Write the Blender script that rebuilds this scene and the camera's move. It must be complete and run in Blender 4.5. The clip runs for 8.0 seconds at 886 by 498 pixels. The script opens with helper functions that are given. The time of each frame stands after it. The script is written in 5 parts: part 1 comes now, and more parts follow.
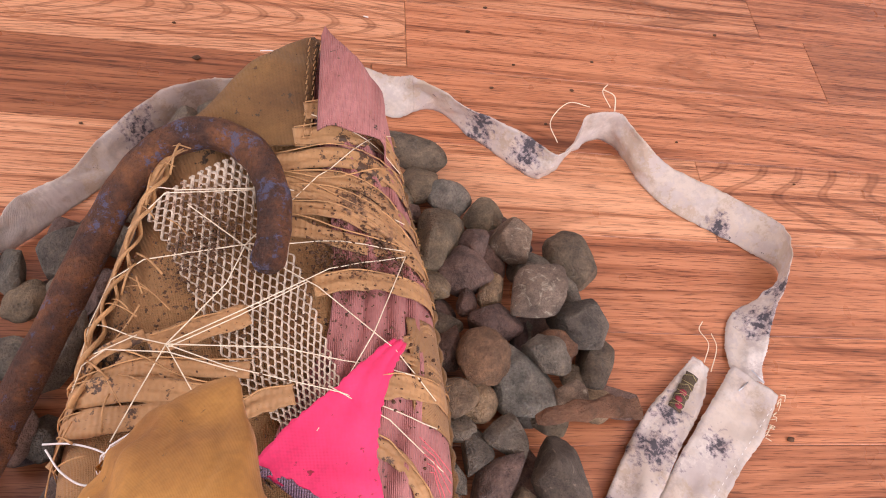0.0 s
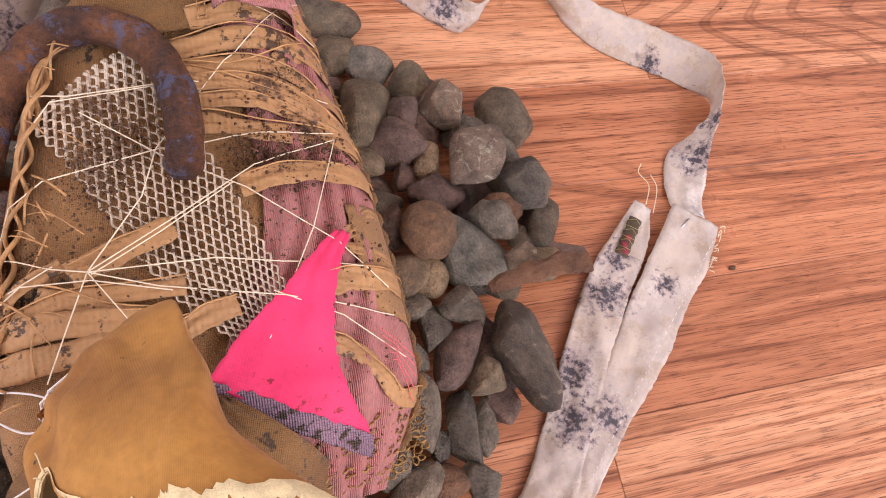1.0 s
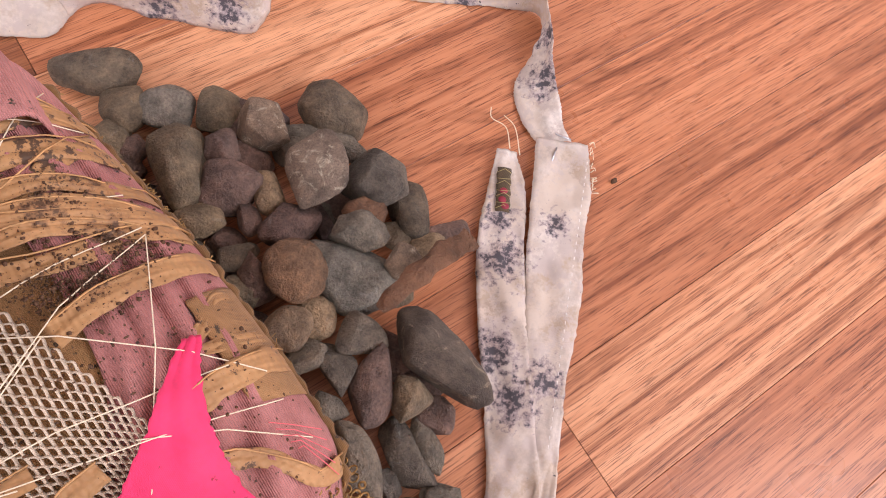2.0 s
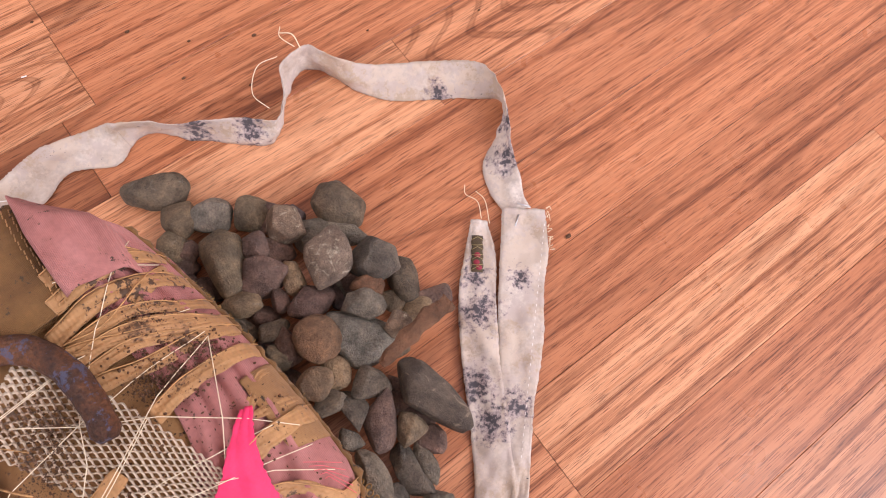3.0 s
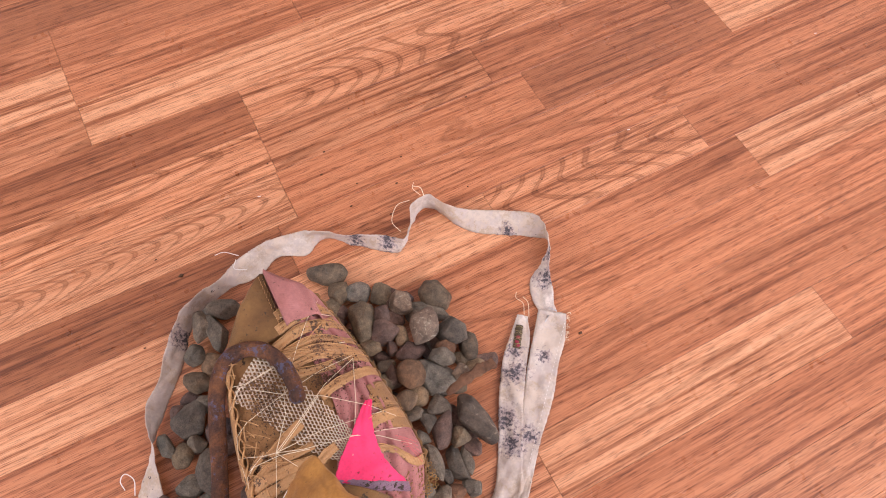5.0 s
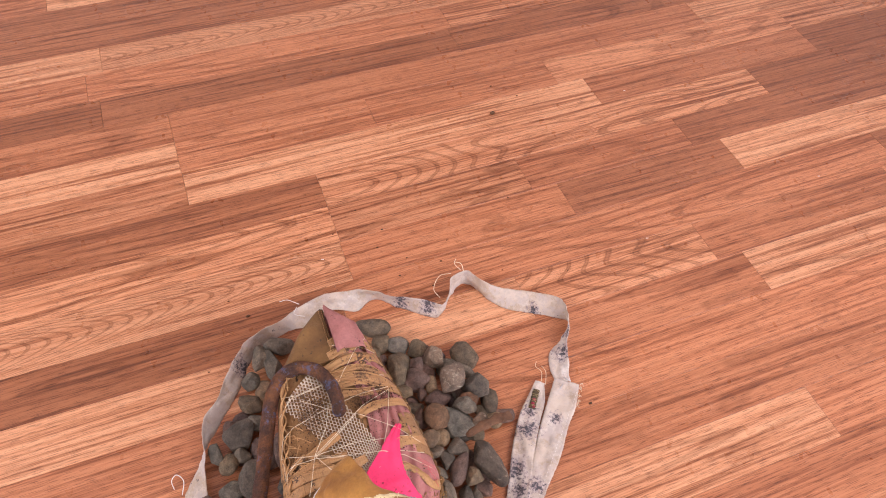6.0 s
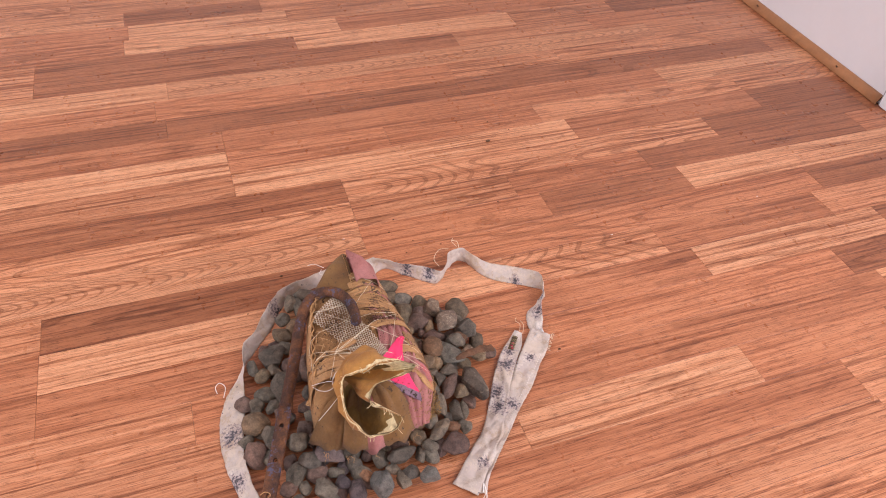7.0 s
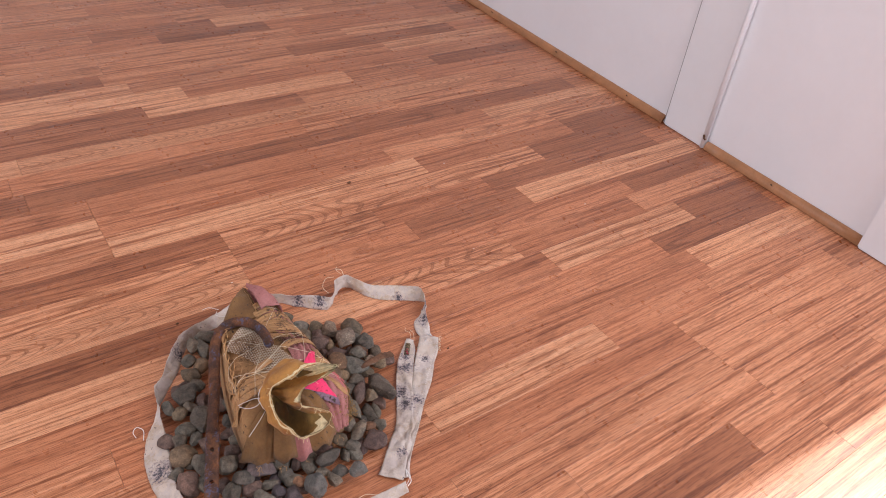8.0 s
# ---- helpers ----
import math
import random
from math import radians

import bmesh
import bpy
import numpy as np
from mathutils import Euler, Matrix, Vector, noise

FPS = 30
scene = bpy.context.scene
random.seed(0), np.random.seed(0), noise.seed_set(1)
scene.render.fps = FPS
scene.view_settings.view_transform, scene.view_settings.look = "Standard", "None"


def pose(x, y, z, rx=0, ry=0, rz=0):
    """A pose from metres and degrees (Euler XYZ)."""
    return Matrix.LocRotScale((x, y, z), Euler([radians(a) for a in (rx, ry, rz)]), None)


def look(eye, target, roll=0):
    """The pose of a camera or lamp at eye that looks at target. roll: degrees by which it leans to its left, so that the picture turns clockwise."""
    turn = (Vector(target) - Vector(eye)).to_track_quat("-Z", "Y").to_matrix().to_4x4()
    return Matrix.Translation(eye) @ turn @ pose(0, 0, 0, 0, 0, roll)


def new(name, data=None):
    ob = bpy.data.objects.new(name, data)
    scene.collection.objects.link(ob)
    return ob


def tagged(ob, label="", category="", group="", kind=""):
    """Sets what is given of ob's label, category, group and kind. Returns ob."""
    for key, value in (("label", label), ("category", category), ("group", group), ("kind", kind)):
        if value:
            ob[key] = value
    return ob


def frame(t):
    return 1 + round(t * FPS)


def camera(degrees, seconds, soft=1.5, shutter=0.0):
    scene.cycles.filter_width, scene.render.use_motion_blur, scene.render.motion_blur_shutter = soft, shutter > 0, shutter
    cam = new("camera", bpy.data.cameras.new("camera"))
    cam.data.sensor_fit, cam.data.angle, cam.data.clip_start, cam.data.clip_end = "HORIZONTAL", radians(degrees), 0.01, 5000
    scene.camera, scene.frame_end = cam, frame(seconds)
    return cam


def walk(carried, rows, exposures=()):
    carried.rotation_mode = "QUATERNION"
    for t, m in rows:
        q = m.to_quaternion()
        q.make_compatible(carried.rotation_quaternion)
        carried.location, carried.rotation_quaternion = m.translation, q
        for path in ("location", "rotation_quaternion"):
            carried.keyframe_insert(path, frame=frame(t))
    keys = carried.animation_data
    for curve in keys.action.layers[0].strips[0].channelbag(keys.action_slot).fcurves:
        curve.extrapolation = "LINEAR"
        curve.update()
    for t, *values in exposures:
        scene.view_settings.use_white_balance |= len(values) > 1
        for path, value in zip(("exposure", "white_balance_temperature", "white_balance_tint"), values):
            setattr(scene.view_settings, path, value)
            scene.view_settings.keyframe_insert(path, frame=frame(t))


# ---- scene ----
cam = camera(62.6, 8.0, soft=1.0)
PATH = [
    (0, (-0.072, 0.047, 0.357), (0.274, 1.075, -1.323), 18.4),
    (0.5, (-0.076, 0.064, 0.346), (0.353, 0.892, -1.423), 24.0),
    (1, (-0.073, 0.062, 0.345), (0.449, 0.717, -1.471), 28.6),
    (1.5, (-0.049, 0.081, 0.347), (0.554, 0.584, -1.492), 28.4),
    (2, (-0.036, 0.097, 0.337), (0.629, 0.484, -1.509), 27.9),
    (3.3, (-0.017, 0.094, 0.489), (0.504, 0.526, -1.393), 14.3),
    (3.5, (-0.029, 0.086, 0.509), (0.48, 0.539, -1.372), 12.9),
    (4, (-0.051, 0.064, 0.58), (0.401, 0.596, -1.294), 7.2),
    (4.5, (-0.061, 0.039, 0.645), (0.374, 0.671, -1.202), 4.0),
    (5, (-0.067, -0.003, 0.705), (0.378, 0.773, -1.084), 2.5),
    (5.2, (-0.076, -0.014, 0.726), (0.387, 0.832, -1.026), 2.8),
    (6.3, (-0.142, -0.19, 0.781), (0.342, 1.026, -0.731), 3.3),
    (6.5, (-0.153, -0.242, 0.794), (0.335, 1.028, -0.672), 3.4),
    (7, (-0.213, -0.38, 0.794), (0.332, 0.959, -0.589), 4.1),
    (7.5, (-0.301, -0.437, 0.8), (0.425, 0.89, -0.507), 5.9),
    (8, (-0.339, -0.469, 0.815), (0.65, 0.777, -0.397), 7.0),
]
EXPOSURES = [(0, 0.32, 6500, 22), (3, 0.32, 6500, 20), (5, 0.30, 6500, 20), (6.5, 0.25, 6500, 20), (7, 0.20, 6500, 19), (7.5, 0.11, 6500, 17), (8, -0.07, 6150, 15)]
walk(cam, [(t, look(eye, target, roll)) for t, eye, target, roll in PATH], EXPOSURES)

# ---- world and lights ----
world = bpy.data.worlds.new("daylight")
scene.world = world
world.use_nodes = True
wn = world.node_tree
sky = wn.nodes.new("ShaderNodeTexSky")
sky.sky_type, sky.sun_disc = "NISHITA", False
sky.sun_elevation, sky.sun_rotation = radians(50), radians(93)
wn.links.new(sky.outputs[0], wn.nodes["Background"].inputs[0])
wn.nodes["Background"].inputs[1].default_value = 0.12

sun = new("sun", bpy.data.lights.new("sun", "SUN"))
sun.data.energy, sun.data.angle, sun.data.color = 5.0, radians(1.6), (1.0, 0.92, 0.80)
sun.matrix_world = look((2.0, -0.39, 2.4), (0.0, -0.30, 0.0))


def soft_lamp(name, place, target, size, size_y, energy, color):
    lamp = new(name, bpy.data.lights.new(name, "AREA"))
    lamp.data.shape, lamp.data.size, lamp.data.size_y = "RECTANGLE", size, size_y
    lamp.data.energy, lamp.data.color = energy, color
    lamp.matrix_world = look(place, target)
    return lamp


# left and back lamps are added fill; no window is known there
soft_lamp("added_fill_left", (-2.32, 0.6, 1.45), (0, 0.4, 0.9), 1.6, 1.3, 38, (0.93, 0.97, 1.0))
soft_lamp("added_fill_back", (0.0, -2.32, 1.45), (0, 0, 1.0), 1.7, 1.3, 15, (0.95, 0.98, 1.0))
soft_lamp("door_light", (1.02, -1.05, 1.05), (0.2, -0.2, 0.5), 0.85, 1.9, 28, (0.97, 0.98, 1.0))


# ---- materials ----
def nodes_of(name):
    m = bpy.data.materials.new(name)
    m.use_nodes = True
    t = m.node_tree
    return m, t, t.nodes["Principled BSDF"]


def add(t, kind, **values):
    n = t.nodes.new(kind)
    for key, value in values.items():
        n.inputs[key].default_value = value
    return n


def ramp(t, source, stops):
    r = t.nodes.new("ShaderNodeValToRGB")
    while len(r.color_ramp.elements) < len(stops):
        r.color_ramp.elements.new(0.5)
    for e, (pos, col) in zip(r.color_ramp.elements, stops):
        e.position, e.color = pos, (*col, 1) if len(col) == 3 else col
    t.links.new(source, r.inputs[0])
    return r.outputs[0]


def blend(t, kind, fac, a, b):
    m = t.nodes.new("ShaderNodeMix")
    m.data_type, m.blend_type = "RGBA", kind
    for socket, value in ((m.inputs[0], fac), (m.inputs[6], a), (m.inputs[7], b)):
        if isinstance(value, (int, float)):
            socket.default_value = value
        elif isinstance(value, tuple):
            socket.default_value = (*value, 1)
        else:
            t.links.new(value, socket)
    return m.outputs[2]


def bump(t, bsdf, height, strength, distance):
    b = t.nodes.new("ShaderNodeBump")
    b.inputs["Strength"].default_value, b.inputs["Distance"].default_value = strength, distance
    t.links.new(height, b.inputs["Height"])
    t.links.new(b.outputs[0], bsdf.inputs["Normal"])


def cloth(name, light, dark, weave=1800, weave_depth=0.5, dirt=(0.06, 0.035, 0.02), dirt_amount=0.5, rough=0.9, stain=None, stain_at=0.62, rib=0, mildew=None, blotches=(), creases=0.0):
    """Woven cloth: threads, soft fading, grains of dirt, and stains where asked for."""
    m, t, bsdf = nodes_of(name)
    co = t.nodes.new("ShaderNodeTexCoord").outputs["Object"]
    soft = add(t, "ShaderNodeTexNoise", Scale=28, Detail=5, Roughness=0.6)
    fine = add(t, "ShaderNodeTexNoise", Scale=420, Detail=3, Roughness=0.6)
    specks = add(t, "ShaderNodeTexNoise", Scale=190, Detail=4, Roughness=0.7)
    patches = add(t, "ShaderNodeTexNoise", Scale=17, Detail=3, Roughness=0.55)
    for n in (soft, fine, specks, patches):
        t.links.new(co, n.inputs["Vector"])
    col = ramp(t, soft.outputs[0], [(0.3, dark), (0.7, light)])
    col = blend(t, "MULTIPLY", 0.35, col, ramp(t, fine.outputs[0], [(0.3, (0.55, 0.55, 0.55)), (0.65, (1, 1, 1))]))
    if stain:
        for scale, colour in stain:
            s = add(t, "ShaderNodeTexNoise", Scale=scale, Detail=6, Roughness=0.75)
            t.links.new(co, s.inputs["Vector"])
            col = blend(t, "MIX", ramp(t, s.outputs[0], [(stain_at, (0, 0, 0)), (stain_at + 0.06, (0.75, 0.75, 0.75))]), col, colour)
    if mildew:
        # clusters of blots, violet at the rim and black within
        where = add(t, "ShaderNodeTexNoise", Scale=24, Detail=1, Roughness=0.4)
        blots = add(t, "ShaderNodeTexNoise", Scale=290, Detail=4, Roughness=0.65)
        t.links.new(co, where.inputs["Vector"])
        t.links.new(co, blots.inputs["Vector"])
        here = where.outputs[0]
        if blotches:
            # each spot fades outwards from its middle
            here = None
            for x, y, reach in blotches:
                far = t.nodes.new("ShaderNodeVectorMath")
                far.operation = "DISTANCE"
                flat = t.nodes.new("ShaderNodeVectorMath")
                flat.operation = "MULTIPLY"
                flat.inputs[1].default_value = (1, 1, 0)
                t.links.new(co, flat.inputs[0])
                t.links.new(flat.outputs[0], far.inputs[0])
                far.inputs[1].default_value = (x, y, 0)
                near = t.nodes.new("ShaderNodeMapRange")
                near.inputs["From Min"].default_value = 0
                near.inputs["From Max"].default_value = reach * 1.3
                near.inputs["To Min"].default_value = 0.72
                near.inputs["To Max"].default_value = 0.40
                t.links.new(far.outputs["Value"], near.inputs["Value"])
                if here is None:
                    here = near.outputs[0]
                else:
                    most = t.nodes.new("ShaderNodeMath")
                    most.operation = "MAXIMUM"
                    t.links.new(here, most.inputs[0])
                    t.links.new(near.outputs[0], most.inputs[1])
                    here = most.outputs[0]
        zone = t.nodes.new("ShaderNodeMath")
        zone.operation = "MULTIPLY_ADD"
        t.links.new(here, zone.inputs[0])
        zone.inputs[1].default_value = 1.5
        t.links.new(blots.outputs[0], zone.inputs[2])
        half = t.nodes.new("ShaderNodeMath")
        half.operation = "MULTIPLY"
        half.inputs[1].default_value = 0.5
        t.links.new(zone.outputs[0], half.inputs[0])
        col = blend(t, "MIX", ramp(t, half.outputs[0], [(0.680, (0, 0, 0)), (0.735, (0.75, 0.75, 0.75))]), col, mildew[0])
        col = blend(t, "MIX", ramp(t, half.outputs[0], [(0.740, (0, 0, 0)), (0.775, (0.9, 0.9, 0.9))]), col, mildew[1])
    if dirt_amount:
        both = t.nodes.new("ShaderNodeMath")
        both.operation = "MULTIPLY_ADD"
        t.links.new(patches.outputs[0], both.inputs[0])
        both.inputs[1].default_value = 0.5
        t.links.new(specks.outputs[0], both.inputs[2])
        edge = 0.98 - 0.22 * dirt_amount
        col = blend(t, "MIX", ramp(t, both.outputs[0], [(edge, (0, 0, 0)), (min(edge + 0.05, 1), (1, 1, 1))]), col, dirt)
    t.links.new(col, bsdf.inputs["Base Color"])
    bsdf.inputs["Roughness"].default_value = rough
    bsdf.inputs["Sheen Weight"].default_value = 0.08
    wave = add(t, "ShaderNodeTexWave", Scale=rib or weave / 6.3, Distortion=0.6, Detail=1)
    t.links.new(co, wave.inputs["Vector"])
    wave2 = add(t, "ShaderNodeTexWave", Scale=weave / 6.3, Distortion=0.6, Detail=1)
    wave2.bands_direction = "Y"
    t.links.new(co, wave2.inputs["Vector"])
    h = blend(t, "ADD", 0.0 if rib else 0.7, wave.outputs[0], wave2.outputs[0])
    h = blend(t, "ADD", 0.8, h, fine.outputs[0])
    if creases:
        crumple = add(t, "ShaderNodeTexNoise", Scale=62, Detail=3, Roughness=0.5, Distortion=1.6)
        t.links.new(co, crumple.inputs["Vector"])
        deep = t.nodes.new("ShaderNodeMath")
        deep.operation = "MULTIPLY_ADD"
        deep.inputs[1].default_value = creases
        t.links.new(crumple.outputs[0], deep.inputs[0])
        t.links.new(h, deep.inputs[2])
        h = deep.outputs[0]
    bump(t, bsdf, h, weave_depth, 0.0006)
    return m


def stone(name, light, dark, vein=(0.5, 0.5, 0.46), vein_amount=0.3, grain=260, vein_at=0.60):
    m, t, bsdf = nodes_of(name)
    co = t.nodes.new("ShaderNodeTexCoord").outputs["Object"]
    info = t.nodes.new("ShaderNodeObjectInfo")
    shift = t.nodes.new("ShaderNodeVectorMath")
    shift.operation = "ADD"
    t.links.new(co, shift.inputs[0])
    t.links.new(info.outputs["Location"], shift.inputs[1])
    v = shift.outputs[0]
    soft = add(t, "ShaderNodeTexNoise", Scale=55, Detail=5, Roughness=0.6)
    fine = add(t, "ShaderNodeTexNoise", Scale=grain * 3, Detail=3, Roughness=0.7)
    crack = add(t, "ShaderNodeTexNoise", Scale=95, Detail=7, Roughness=0.72, Distortion=1.2)
    pits = add(t, "ShaderNodeTexVoronoi", Scale=grain)
    for n in (soft, fine, crack, pits):
        t.links.new(v, n.inputs["Vector"])
    col = ramp(t, soft.outputs[0], [(0.32, dark), (0.68, light)])
    tone = ramp(t, info.outputs["Random"], [(0.0, (0.66, 0.68, 0.72)), (0.35, (0.98, 0.94, 0.88)), (0.65, (1.0, 1.03, 1.0)), (1.0, (1.34, 1.26, 1.14))])
    col = blend(t, "MULTIPLY", 1.0, col, tone)
    col = blend(t, "MULTIPLY", 1.0, col, ramp(t, fine.outputs[0], [(0.30, (0.70, 0.69, 0.68)), (0.5, (1, 1, 1)), (0.70, (1.24, 1.23, 1.20))]))
    col = blend(t, "MIX", ramp(t, crack.outputs[0], [(vein_at, (0, 0, 0)), (vein_at + 0.08, (vein_amount,) * 3)]), col, vein)
    t.links.new(col, bsdf.inputs["Base Color"])
    mottle = add(t, "ShaderNodeTexNoise", Scale=170, Detail=6, Roughness=0.68)
    t.links.new(v, mottle.inputs["Vector"])
    col = blend(t, "MULTIPLY", 1.0, col, ramp(t, mottle.outputs[0], [(0.34, (0.62, 0.61, 0.60)), (0.5, (1, 1, 1)), (0.66, (1.34, 1.31, 1.26))]))
    # pale scratches and pits worn into the faces
    scratch = add(t, "ShaderNodeTexNoise", Scale=36, Detail=9, Roughness=0.8, Distortion=2.4)
    t.links.new(v, scratch.inputs["Vector"])
    col = blend(t, "MIX", ramp(t, scratch.outputs[0], [(0.645, (0, 0, 0)), (0.70, (0.12, 0.12, 0.12))]), col, vein)
    col = blend(t, "MULTIPLY", 0.6, col, ramp(t, pits.outputs["Distance"], [(0.05, (0.55, 0.52, 0.5)), (0.16, (1, 1, 1))]))
    t.links.new(col, bsdf.inputs["Base Color"])
    bsdf.inputs["Roughness"].default_value = 0.64
    bsdf.inputs["Specular IOR Level"].default_value = 0.4
    h = blend(t, "ADD", 0.6, fine.outputs[0], crack.outputs[0])
    bump(t, bsdf, h, 0.95, 0.0024)
    return m


STONES = {
    "olive": stone("olive_stone", (0.280, 0.205, 0.132), (0.145, 0.109, 0.075), vein_amount=0.15),
    "slate": stone("slate_stone", (0.228, 0.187, 0.147), (0.111, 0.095, 0.078), vein_amount=0.2),
    "plum": stone("plum_stone", (0.228, 0.142, 0.116), (0.112, 0.072, 0.061), vein_amount=0.15),
    "indigo": stone("indigo_stone", (0.181, 0.135, 0.134), (0.094, 0.071, 0.076), vein_amount=0.1),
    "teal": stone("blue_grey_stone", (0.285, 0.248, 0.209), (0.162, 0.152, 0.131), vein_amount=0.25),
    "granite": stone("speckled_stone", (0.457, 0.333, 0.243), (0.198, 0.145, 0.109), vein=(0.716, 0.627, 0.473), vein_amount=0.7, grain=420, vein_at=0.55),
    "granite2": stone("veined_stone", (0.297, 0.230, 0.169), (0.155, 0.119, 0.091), vein=(0.710, 0.558, 0.396), vein_amount=0.35, grain=420, vein_at=0.57),
    "sand": stone("sandy_stone", (0.325, 0.220, 0.134), (0.184, 0.121, 0.077), vein_amount=0.15),
    "brown": stone("brown_stone", (0.300, 0.156, 0.091), (0.151, 0.081, 0.050), vein_amount=0.1),
    "orange": stone("orange_brown_stone", (0.240, 0.139, 0.084), (0.124, 0.076, 0.048), vein=(0.357, 0.224, 0.142), vein_amount=0.3),
}
STONE_WORDS = {
    "olive": "smooth olive-grey pebble", "slate": "smooth dark slate-grey pebble", "plum": "purplish brown-grey pebble",
    "indigo": "dark bluish-purple pebble", "teal": "blue-grey smooth pebble", "granite": "pale speckled rough pebble",
    "granite2": "large grey-green pebble with pale veins", "sand": "sandy olive-brown rounded pebble", "brown": "small brown pebble",
    "orange": "round orange-brown pebble",
}


def wood(name, light, mid, dark, rough=0.30, figured=False, arches=False):
    """Printed oak: long streaks, cathedral figure, open pores."""
    m, t, bsdf = nodes_of(name)
    co = t.nodes.new("ShaderNodeTexCoord").outputs["Object"]
    info = t.nodes.new("ShaderNodeObjectInfo")
    off = t.nodes.new("ShaderNodeCombineXYZ")
    for i, k in enumerate((37.0, 11.0, 5.0)):
        mul = t.nodes.new("ShaderNodeMath")
        mul.operation = "MULTIPLY"
        mul.inputs[1].default_value = k
        t.links.new(info.outputs["Random"], mul.inputs[0])
        t.links.new(mul.outputs[0], off.inputs[i])
    shift = t.nodes.new("ShaderNodeVectorMath")
    shift.operation = "ADD"
    t.links.new(co, shift.inputs[0])
    t.links.new(off.outputs[0], shift.inputs[1])

    def stretched(x, y):
        mp = t.nodes.new("ShaderNodeMapping")
        mp.inputs["Scale"].default_value = (x, y, 1)
        t.links.new(shift.outputs[0], mp.inputs[0])
        return mp.outputs[0]

    streak = add(t, "ShaderNodeTexNoise", Scale=1.0, Detail=6, Roughness=0.62)
    t.links.new(stretched(5, 270), streak.inputs["Vector"])
    pore = add(t, "ShaderNodeTexNoise", Scale=1.0, Detail=3, Roughness=0.6)
    t.links.new(stretched(56, 1400), pore.inputs["Vector"])
    warp = add(t, "ShaderNodeTexNoise", Scale=1.0, Detail=2, Roughness=0.4)
    t.links.new(stretched(1.5, 7) if figured else stretched(1.3, 12), warp.inputs["Vector"])
    rings = t.nodes.new("ShaderNodeMath")
    rings.operation = "MULTIPLY"
    rings.inputs[1].default_value = 190.0 if figured else 80.0
    t.links.new(warp.outputs[0], rings.inputs[0])
    if arches:
        # nested arches down the strip: x plus the square of the way from its middle line, uneven
        split = t.nodes.new("ShaderNodeSeparateXYZ")
        t.links.new(co, split.inputs[0])

        def sum_of(op, a, b, c=None):
            node = t.nodes.new("ShaderNodeMath")
            node.operation = op
            for i, v in enumerate((a, b, c)):
                if isinstance(v, float):
                    node.inputs[i].default_value = v
                elif v is not None:
                    t.links.new(v, node.inputs[i])
            return node.outputs[0]

        side = sum_of("SUBTRACT", split.outputs[1], 0.036)
        bow = sum_of("MULTIPLY", sum_of("MULTIPLY", side, side), 150.0)
        drift = sum_of("MULTIPLY_ADD", warp.outputs[0], 0.16, split.outputs[0])
        t.links.new(sum_of("ADD", drift, bow), rings.inputs[0])
        rings.inputs[1].default_value = 260.0
    sine = t.nodes.new("ShaderNodeMath")
    sine.operation = "SINE"
    t.links.new(rings.outputs[0], sine.inputs[0])
    broad = add(t, "ShaderNodeTexNoise", Scale=1.0, Detail=2, Roughness=0.5)
    t.links.new(stretched(1.2, 9), broad.inputs["Vector"])
    bands = add(t, "ShaderNodeTexNoise", Scale=1.0, Detail=4, Roughness=0.6)
    t.links.new(stretched(2.2, 95), bands.inputs["Vector"])
    both = blend(t, "MIX", 0.40, streak.outputs[0], bands.outputs[0])
    col = ramp(t, both, [(0.41, dark), (0.475, mid), (0.56, light)])
    figure = ramp(t, sine.outputs[0], [(0.0, (1.05, 1.05, 1.05)), (0.62, (1, 1, 1)), (0.88, (0.62, 0.55, 0.50)), (1.0, (0.78, 0.73, 0.69))])
    broad_mask = 0.95 if figured else ramp(t, broad.outputs[0], [(0.46, (0.06, 0.06, 0.06)), (0.62, (0.9, 0.9, 0.9))])
    col = blend(t, "MULTIPLY", broad_mask, col, figure)
    col = blend(t, "MULTIPLY", 0.76, col, ramp(t, pore.outputs[0], [(0.37, (0.30, 0.22, 0.19)), (0.47, (1.08, 1.08, 1.08))]))
    tone = ramp(t, info.outputs["Random"], [(0.0, (0.88, 0.86, 0.84)), (0.5, (1.0, 1.0, 1.0)), (1.0, (1.08, 1.09, 1.09))])
    col = blend(t, "MULTIPLY", 1.0, col, tone)
    t.links.new(col, bsdf.inputs["Base Color"])
    rr = add(t, "ShaderNodeTexNoise", Scale=9, Detail=4, Roughness=0.6)
    t.links.new(co, rr.inputs["Vector"])
    t.links.new(ramp(t, rr.outputs[0], [(0.3, (rough - 0.06,) * 3), (0.7, (rough + 0.08,) * 3)]), bsdf.inputs["Roughness"])
    bsdf.inputs["Specular IOR Level"].default_value = 0.55
    bump(t, bsdf, pore.outputs[0], 0.12, 0.0003)
    return m


OAK = wood("oak_laminate", (0.615, 0.270, 0.136), (0.480, 0.184, 0.084), (0.255, 0.082, 0.034))
OAK_FIGURED = wood("oak_laminate_figured", (0.640, 0.290, 0.148), (0.510, 0.203, 0.094), (0.270, 0.090, 0.038), figured=True)
OAK_ARCHES = wood("oak_laminate_arches", (0.690, 0.330, 0.175), (0.590, 0.255, 0.125), (0.400, 0.150, 0.068), figured=True, arches=True)
OAK_RED = wood("oak_laminate_reddish", (0.540, 0.215, 0.102), (0.440, 0.158, 0.070), (0.280, 0.090, 0.038))
OAK_DARK = wood("oak_laminate_dark", (0.410, 0.155, 0.070), (0.310, 0.108, 0.048), (0.180, 0.057, 0.025))
